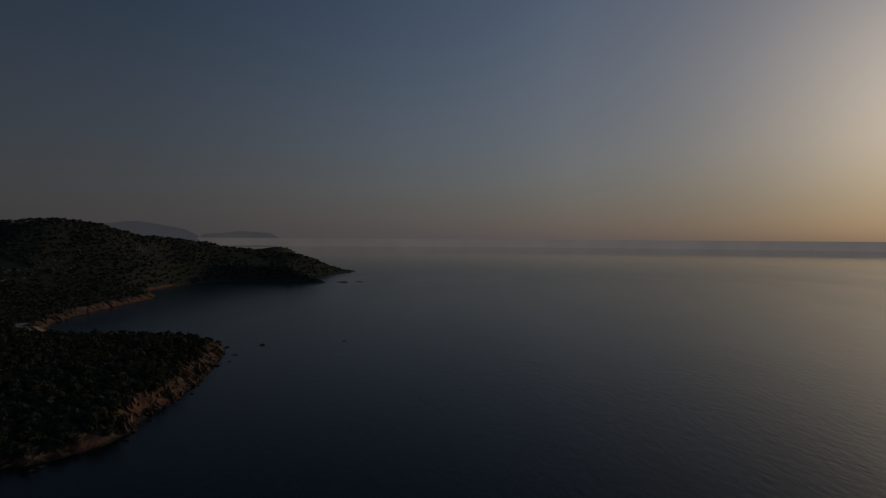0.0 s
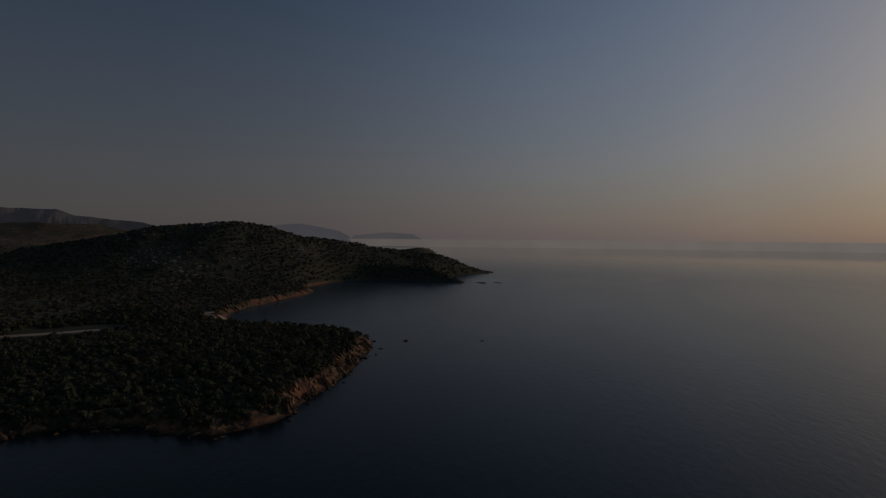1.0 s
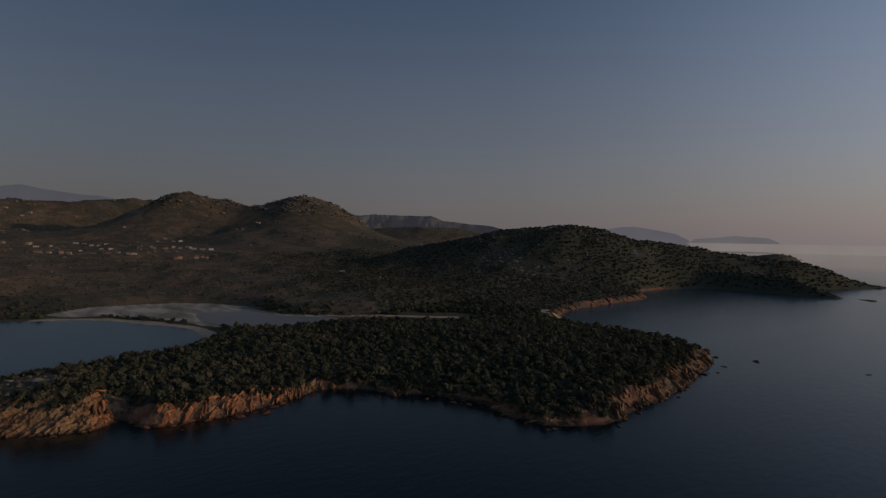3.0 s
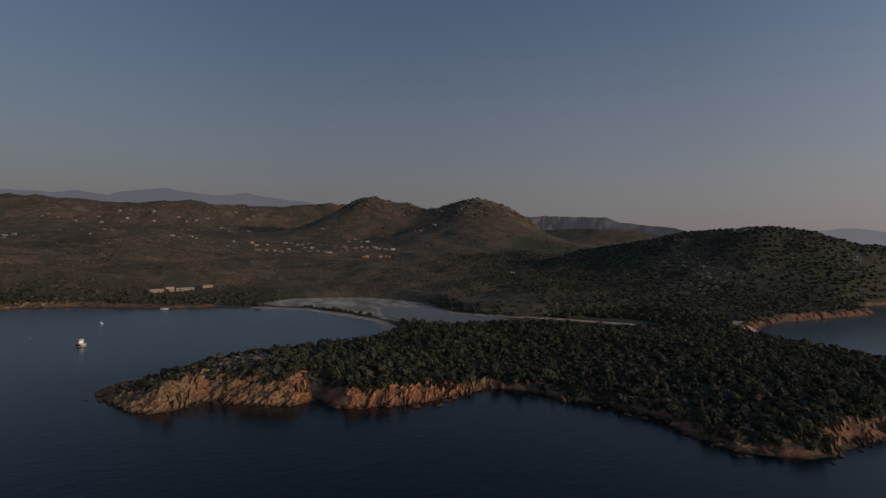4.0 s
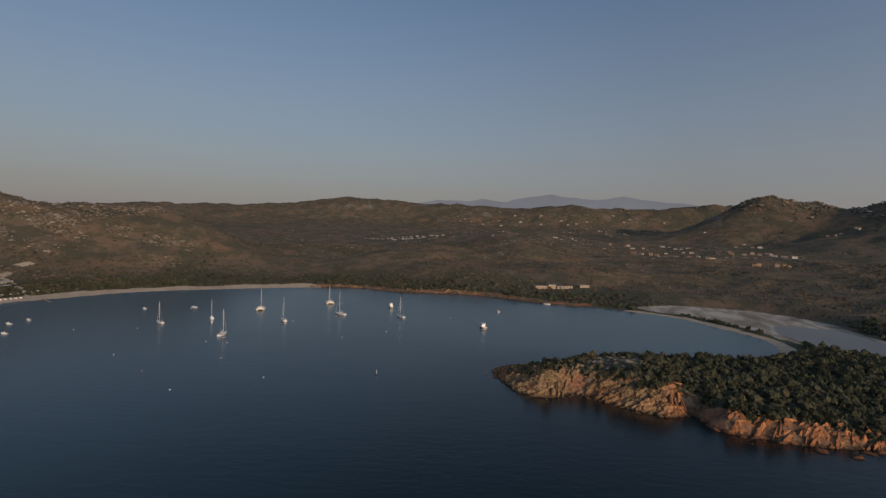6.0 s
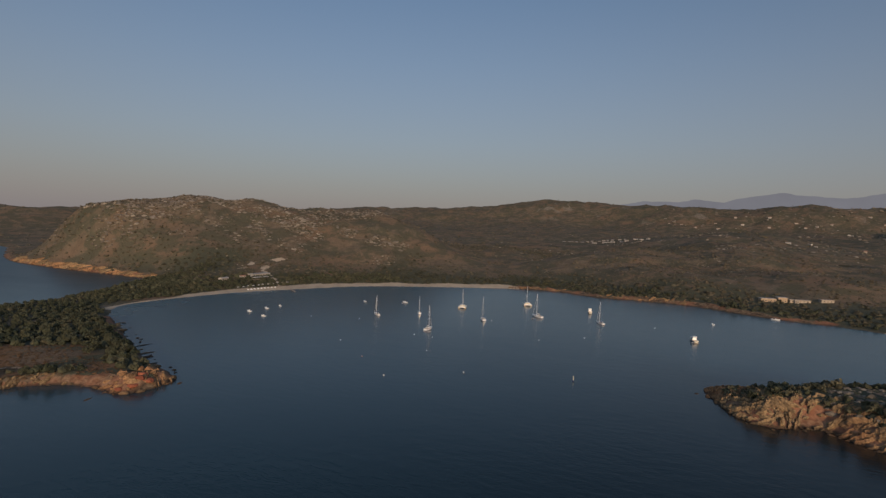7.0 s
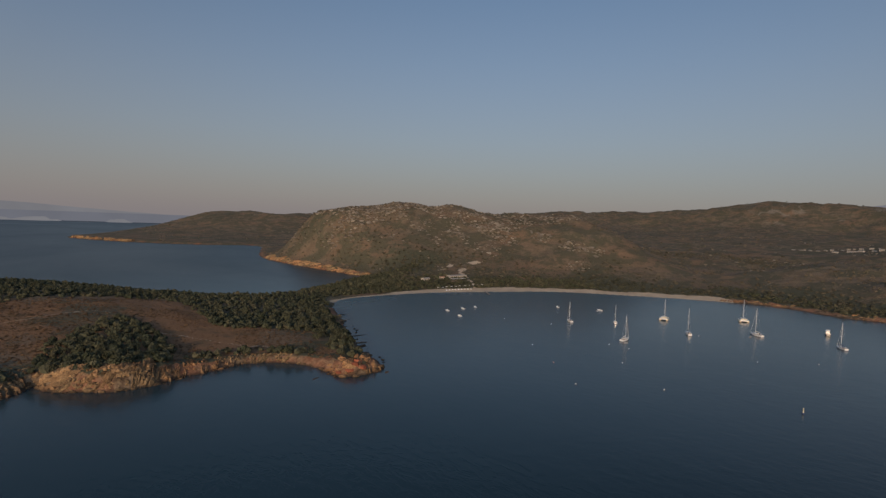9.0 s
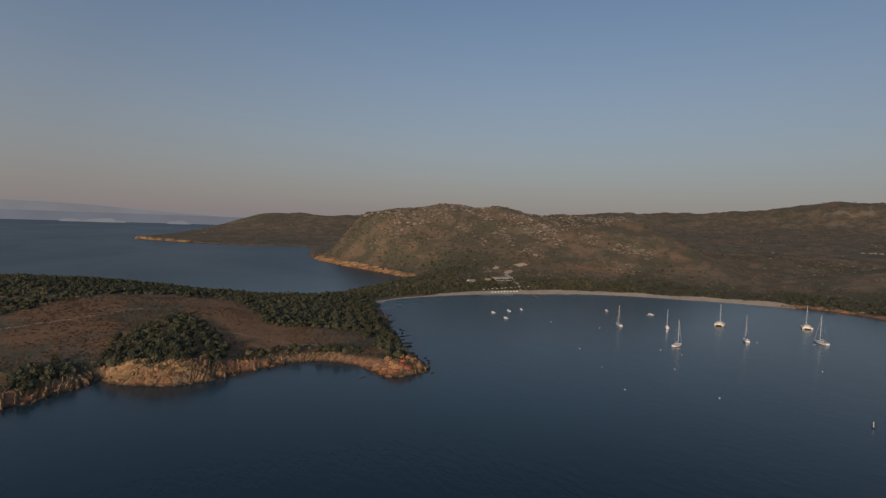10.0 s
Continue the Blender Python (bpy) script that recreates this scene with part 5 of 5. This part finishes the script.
def dinghy(x, y, turn, length=3.0):
    boat = thing("dinghy", "grey inflatable dinghy floating on the bay", "dinghy", "dinghies", (x, y, 0), turn)
    for s in (-1, 1):
        part("tube", rod_bm((-length / 2, s * 0.6, 0.2), (length * 0.3, s * 0.6, 0.2), 0.22, 0.22, 10), RUBBER, boat)
        part("bow_tube", rod_bm((length * 0.28, s * 0.62, 0.2), (length * 0.55, 0, 0.28), 0.22, 0.2, 10), RUBBER, boat)
    part("floor", box_bm(length * 0.9, 1.1, 0.08, (0, 0, 0.05), 0.02), TEAK, boat)
    part("transom", box_bm(0.06, 1.1, 0.4, (-length * 0.45, 0, 0.05), 0.02), TEAK, boat)
    part("outboard_motor", box_bm(0.3, 0.28, 0.6, (-length * 0.52, 0, 0.3), 0.08), NAVY, boat)


def out_turn(x, y, veer=0.0):
    """Heading of a bow that points away from the open sea, veered in degrees."""
    return math.degrees(math.atan2(y, x)) + veer


for n, (x, y, veer, length, mast_h, cover) in enumerate([(-323, -303, 20, 10.5, 14.5, NAVY), (-305, -235, -24, 11.5, 16.0, CANVAS), (-369, -229, 12, 12.0, 17.5, NAVY),
                                                         (-416, -204, 38, 13.0, 18.5, CANVAS), (-354, -283, 5, 10.0, 13.5, CANVAS), (-426, -153, 30, 11.0, 16.5, NAVY)]):
    sailing_yacht("white sailing yacht at anchor, bare mast, %s sail cover" % ("navy" if cover is NAVY else "pale"), x, y, out_turn(x, y, veer), length, mast_h, cover)
catamaran("cream sailing catamaran anchored in the bay", -410, -277, out_turn(-410, -277, -6), 12.5, 7.3, 17.5)
catamaran("large cream sailing catamaran anchored near the beach", -472, -243, out_turn(-472, -243, 8), 13.5, 7.8, 19.0)
motor_yacht("cream flybridge motor yacht anchored in the bay", -407, -79, out_turn(-407, -79, 20), 11.5)
motor_yacht("cream motor cruiser anchored in the bay", -476, -181, out_turn(-476, -181, 8), 10.5)
for x, y, veer, length in [(-394, -333, 50, 5.5), (-369, -362, 35, 4.0), (-258, -383, 40, 4.6), (-277, -387, 30, 5.4), (-253, -357, 50, 4.0), (-293, -390, 35, 3.6), (-495, -82, 20, 4.8)]:
    small_boat("small white open motor boat on a mooring", x, y, out_turn(x, y, veer), length)
small_boat("white launch lying close to the rocky shore", -571, -43, 75, 7.0)
for x, y, turn in [(-298, -229, 160), (-406, -203, 190), (-402, -78, 140), (-388, -331, 60)]:
    dinghy(x, y, turn)


# ---- buoys and the channel mark ----
ORANGE = plain("faded_orange_plastic", (0.62, 0.22, 0.06), 0.5)
BUOY_WHITE = plain("white_plastic", (0.75, 0.74, 0.70), 0.5)
PALE_PAINT = plain("faded_pale_yellow_paint", (0.72, 0.66, 0.46), 0.5)



def mooring_buoy(label, x, y, mat, r=0.45):
    b = thing("mooring_buoy", label, "buoy", "mooring buoys", (x, y, 0))
    bm = bmesh.new()
    bmesh.ops.create_uvsphere(bm, u_segments=14, v_segments=9, radius=r)
    for v in bm.verts:
        v.co.z = v.co.z * 0.85 + r * 0.35
    part("float", bm, mat, b)
    part("collar", rod_bm((0, 0, r * 0.2), (0, 0, r * 0.42), r * 1.06, r * 1.02, 14), NAVY, b)
    part("ring", rod_bm((0, 0, r), (0, 0, r * 1.7), 0.06), STEEL, b)


for n, (x, y) in enumerate([(-196, -178), (-228, -152), (-286, -217), (-252, -195), (-216, -213), (-236, -252), (-441, -114), (-371, -222), (-280, -333), (-284, -231), (-330, -160), (-360, -140), (-300, -300)]):
    mooring_buoy("white mooring buoy floating on the bay" if n != 4 else "faded orange mooring buoy floating on the bay", x, y, BUOY_WHITE if n != 4 else ORANGE, 0.28 if n > 1 else 0.36)
mark = thing("channel_mark", "pale pole buoy with a small topmark in the bay", "buoy", "", (-253, -103, 0))
part("float", rod_bm((0, 0, -0.3), (0, 0, 0.45), 0.62, 0.5, 16), NAVY, mark)
part("pole", rod_bm((0, 0, 0.4), (0, 0, 1.9), 0.17, 0.12, 12), PALE_PAINT, mark)
part("topmark", box_bm(0.42, 0.42, 0.4, (0, 0, 2.05), 0.08), PALE_PAINT, mark)


# ---- buildings ----
PLASTER = plain("pale_plaster", (0.37, 0.335, 0.285), 0.85, wear=0.15, scale=0.8)
OCHRE = plain("ochre_plaster", (0.37, 0.275, 0.18), 0.85, wear=0.2, scale=0.8)
STONE = plain("rubble_stone", (0.36, 0.30, 0.23), 0.9, wear=0.35, scale=2.5)
TILE = plain("clay_tile_roof", (0.30, 0.17, 0.11), 0.85, wear=0.3, scale=2.0)
PALE_ROOF = plain("pale_sheet_roof", (0.33, 0.305, 0.265), 0.6, wear=0.12)
WOOD = plain("weathered_wood", (0.24, 0.19, 0.14), 0.85, wear=0.3, scale=3.0)
PANE = plain("window_glass", (0.03, 0.035, 0.04), 0.06)


def roof_bm(length, width, z, rise, over=0.4):
    bm = bmesh.new()
    L, W = length / 2 + over, width / 2 + over
    lo, hi = [], []
    for x in (-L, L):
        for dz, dst in ((0.0, lo), (0.22, hi)):
            dst.append([bm.verts.new((x, y, z + dz + h)) for y, h in ((-W, 0), (0, rise), (W, 0))])
    for k in range(2):
        bm.faces.new((lo[0][k], lo[1][k], lo[1][k + 1], lo[0][k + 1]))
        bm.faces.new((hi[0][k], hi[0][k + 1], hi[1][k + 1], hi[1][k]))
    for a, b in ((lo[0], hi[0]), (lo[1], hi[1])):
        for k in range(2):
            bm.faces.new((a[k], a[k + 1], b[k + 1], b[k]))
    for k in (0, 2):
        bm.faces.new((lo[0][k], hi[0][k], hi[1][k], lo[1][k]))
    bmesh.ops.recalc_face_normals(bm, faces=bm.faces)
    return bm


def house(label, x, y, turn, length, width, tall, wall=PLASTER, roof=TILE, windows=3, group="", rise=1.4, sink=0.6, name="house"):
    dx, dy = np.meshgrid((-width / 2, 0, width / 2), (-width / 2, 0, width / 2))
    z = float(terrain(x + dx.ravel(), y + dy.ravel())[0].min())
    h = thing(name, label, "house", group, (x, y, z), turn)
    bm = box_bm(length, width, tall + sink, (0, 0, -sink), 0.06)
    top = max(v.co.z for v in bm.verts)
    part("wall", bm, wall, h)
    if rise > 0.3:
        for sx in (-length / 2 + 0.15, length / 2 - 0.15):
            gable = bmesh.new()
            rim = [[gable.verts.new((sx + dx, y, z)) for y, z in ((-width / 2 + 0.1, tall - 0.02), (width / 2 - 0.1, tall - 0.02), (0, tall + rise * 0.96))] for dx in (-0.1, 0.1)]
            gable.faces.new(rim[0]), gable.faces.new(rim[1][::-1])
            for k in range(3):
                gable.faces.new((rim[0][k], rim[1][k], rim[1][(k + 1) % 3], rim[0][(k + 1) % 3]))
            bmesh.ops.recalc_face_normals(gable, faces=gable.faces)
            part("gable", gable, wall, h)
        part("roof", roof_bm(length, width, tall + 0.01, rise), roof, h, "pitched clay tile roof" if roof is TILE else "")
    else:
        part("roof", box_bm(length + 0.8, width + 0.8, 0.25, (0, 0, tall + 0.01), 0.04), roof, h)
    for s in (-1, 1):
        for k in range(windows):
            px = (k - (windows - 1) / 2) * length / (windows + 0.6)
            if k == windows // 2:
                d = part("door", box_bm(1.1, 0.12, 2.1, (px, s * (width / 2 + 0.02), 0.0), 0.03), WOOD, h)
            else:
                w = part("window", box_bm(1.25, 0.14, 1.15, (px, s * (width / 2 + 0.02), 1.0), 0.03), WOOD, h)
                part("pane", box_bm(1.0, 0.06, 0.9, (px, s * (width / 2 + 0.08), 1.12), 0.01), PANE, w)
    return h


# beach restaurant, its terrace and huts
house("long white beach restaurant with a pale flat roof among trees", -384, -552, 8, 27, 8, 3.0, PLASTER, PALE_ROOF, 7, rise=0.0)
house("small white beach hut under trees", -334, -545, 15, 10, 5, 2.7, PLASTER, PALE_ROOF, 3, rise=0.8)
house("small plastered kiosk behind the beach", -358, -546, -10, 6, 4, 2.6, PLASTER, TILE, 3, rise=0.9)
terrace = thing("terrace", "timber terrace with posts in front of the restaurant", "terrace", "", (-372, -532, height_at(-372, -532) + 0.1), 8)
part("floor", box_bm(22, 6, 0.3, (0, 0, 0), 0.03), WOOD, terrace)
for k in range(8):
    part("post", rod_bm((-10.2 + 2.9 * k, 2.7, 0.3), (-10.2 + 2.9 * k, 2.7, 2.7), 0.09), WOOD, terrace)
part("awning", box_bm(21.5, 5.4, 0.1, (0, 0, 2.7), 0.02), CANVAS, terrace, "pale canvas awning")


def parasol(x, y):
    p = thing("parasol", "pale straw beach parasol standing in the sand", "parasol", "beach parasols", (x, y, height_at(x, y)))
    part("pole", rod_bm((0, 0, -0.2), (0, 0, 2.3), 0.05), WOOD, p)
    part("canopy", rod_bm((0, 0, 1.9), (0, 0, 2.5), 1.5, 0.08, 12), CANVAS, p)


for k in range(12):
    parasol(-325 - 6.0 * k + 0.8 * math.sin(k * 3.1), -503 + 0.9 * math.sin(k * 2.2) + 0.02 * k * k)
for k in range(9):
    x, y = -332 - 3.9 * k, -495.5 + 0.05 * k * k
    pedalo = thing("beach_boat", "white pedal boat drawn up on the sand", "boat", "boats on the beach", (x, y, height_at(x, y) + 0.05), 80 + 5 * math.sin(k * 2))
    part("hull", hull_bm(3.4, 1.5, 0.5, 0.1, 0.9), WHITE, pedalo)
    part("seat", box_bm(0.8, 1.2, 0.45, (-0.4, 0, 0.5), 0.1), WHITE, pedalo)
jetty = thing("jetty", "narrow dark wooden jetty running out from the beach", "jetty", "", (-366, -466, 0), 63)
part("deck", box_bm(26, 1.8, 0.15, (0, 0, 0.7), 0.03), WOOD, jetty)
for k in range(7):
    for s in (-1, 1):
        part("pile", rod_bm((-12 + 4 * k, s * 0.75, -1.5), (-12 + 4 * k, s * 0.75, 0.9), 0.11), WOOD, jetty)

# villa above the western shore
for label, x, y, turn, L, W, tall, wall, n in [("long ochre stone villa wing with small windows", -655, -58, 118, 15, 7, 3.6, OCHRE, 5), ("two-storey ochre villa block above the shore", -661, -46, 118, 9, 7, 5.0, OCHRE, 3),
                                              ("low rubble stone villa wing", -669, -31, 118, 20, 6, 2.8, STONE, 5), ("small pale garden house beside the villa", -664, -33, 118, 4, 3.5, 2.6, PLASTER, 3),
                                              ("low stone outbuilding behind the villa", -683, -8, 118, 12, 6, 2.9, STONE, 3)]:
    house(label, x, y, turn, L, W, tall, wall, STONE if wall is STONE else PALE_ROOF, n, "shore villa", rise=0.0)

# houses on the northern hill and in the wood
for x, y, turn, L in [(-455, 800, 30, 18), (-432, 770, 35, 12), (-470, 832, 25, 10), (-735, 432, 60, 7)]:
    house("pale plastered house on the northern hillside", x, y, turn, L, 7, 3.2, PLASTER if L > 8 else STONE, TILE if L > 10 else PALE_ROOF, 3, "hillside houses", 1.2)

# scattered white houses on the slopes towards the twin hills
LIME = plain("limewash", (0.50, 0.465, 0.40), 0.85, wear=0.12, scale=0.8)
sr = random.Random(33)
for x, y in [(-1274, 157), (-1347, 186), (-1501, 238), (-1398, 164), (-1289, 195), (-1539, 357), (-1659, 405), (-1495, 384), (-1107, 218), (-1245, 361), (-1186, 362), (-1767, 688), (-1727, 703), (-1682, 706),
             (-1766, 584), (-1757, 546), (-2127, 50), (-2165, 118), (-2296, 24), (-1395, -51), (-1321, -86), (-2399, 284), (-2340, 242), (-1790, 328), (-1123, 196), (-1331, 115), (-1301, 89)]:
    for k in range(1 + (sr.random() < 0.45)):
        house("small limewashed house on the scrubby western slope", x + 14 * k, y + sr.uniform(9, 15) * k, 80 + sr.uniform(-25, 25), sr.uniform(5, 10), sr.uniform(3.5, 5), sr.uniform(2.2, 3.2), LIME, sr.choice((PALE_ROOF, TILE, PALE_ROOF)), 3, "slope houses", 0.7)

# holiday village: rows of small white cabins
hr = random.Random(21)
for k in range(15):
    u = k / 14
    house("small white holiday cabin in a row on the slope", -1370 - 60 * u + hr.uniform(-8, 8), -605 + 175 * u + hr.uniform(-4, 4), 90 + hr.uniform(-15, 15), hr.uniform(5, 8), 3.5, 2.5, PLASTER, PALE_ROOF, 3, "holiday cabins", 0.5)
for k in range(9):
    u = k / 8
    house("white holiday bungalow on the scrubby slope", -1255 - 45 * hr.random(), -470 + 110 * u + hr.uniform(-5, 5), 80 + hr.uniform(-25, 25), hr.uniform(6, 10), 5, 2.8, PLASTER, PALE_ROOF, 3, "holiday bungalows", 0.7)
for cx, cy, n, sx, sy in [(-1205, 140, 12, 22, 60), (-1262, 316, 8, 20, 40), (-1060, 300, 5, 12, 30), (-1500, 80, 6, 30, 50), (-1586, 613, 5, 20, 40), (-2185, 258, 6, 40, 60)]:
    for k in range(n):
        house("pale village house among scrub on the hillside", cx + hr.uniform(-sx, sx), cy + hr.uniform(-sy, sy), hr.uniform(60, 120), hr.uniform(5, 7.5), hr.uniform(4, 5.5), hr.choice((2.6, 2.6, 4.2)), hr.choice((PLASTER, STONE, OCHRE)), TILE, 3, "hillside village houses", 1.5)
for k in range(16):
    house("pale house on the inland ridge", -2420 + hr.uniform(-60, 60), -520 + 45 * k + hr.uniform(-25, 25), hr.uniform(60, 120), hr.uniform(8, 12), 7, hr.choice((3.0, 4.8)), PLASTER, TILE, 3, "ridge houses", 1.6)


# single trees at the edges of the woods
def tree_model(seed):
    t = thing("tree", "dark green holm oak with a broad ragged crown", "tree", "trees at the wood's edge")
    bm = rod_bm((0, 0, -0.5), (0.15, 0.1, 1.9), 0.26, 0.15, 8)
    part("trunk", bm, BARK, t)
    r = random.Random(seed)
    for k in range(4):
        a = k * 1.6 + r.uniform(-0.4, 0.4)
        part("limb", rod_bm((0.1, 0.08, 1.3 + 0.15 * k), (math.cos(a) * 1.3, math.sin(a) * 1.3, 2.7 + 0.2 * k), 0.11, 0.05, 6), BARK, t)
    v, f = crown_shape(seed, 150, 9, 0.85, 0.19)
    v = v * np.array([2.5, 2.5, 3.3]) + np.array([0, 0, 0.7])
    me = mesh_of("crown", v, f, LEAF, flat=True)
    me.attributes.new("tint", "FLOAT", "POINT").data.foreach_set("value", np.full(len(v), r.uniform(0.15, 0.7), np.float32))
    c = new("crown", me)
    c.parent = t
    return t


edge_x, edge_y = [], []
for a, b, step, depth in [((-139, 338), (-119, 196), 5, (-22, -9)), ((-150, 169), (-234, 127), 5, (-14, -6)), ((-234, 127), (-246, -18), 4.5, (-20, -9)), ((-164, -398), (-132, -285), 4.5, (-14, -4)),
                          ((-28, -264), (26, -255), 5, (-24, -13)), ((-165, -395), (-132, -285), 6, (-26, -14)), ((-375, -474), (-206, -477), 5, (-45, -28))]:
    ex, ey, _ = along_shore(shore_between(a, b), step, depth)
    edge_x.append(ex), edge_y.append(ey)
edge_x, edge_y = np.concatenate(edge_x), np.concatenate(edge_y)
edge_z, cov = terrain(edge_x, edge_y)
ok = open_ground(edge_x, edge_y, edge_z, cov)
TREES = [tree_model(1000 + k) for k in range(4)]
for n, (ex, ey, ez) in enumerate(zip(edge_x[ok], edge_y[ok], edge_z[ok])):
    m = pose(float(ex), float(ey), float(ez) - 0.1, 0, 0, 137.5 * n)
    if n < len(TREES):
        TREES[n].matrix_basis = m
    else:
        s = float(rng.uniform(0.75, 1.25))
        t = copy_thing(TREES[n % len(TREES)], m)
        t.scale = (s, s, s * float(rng.uniform(0.85, 1.1)))
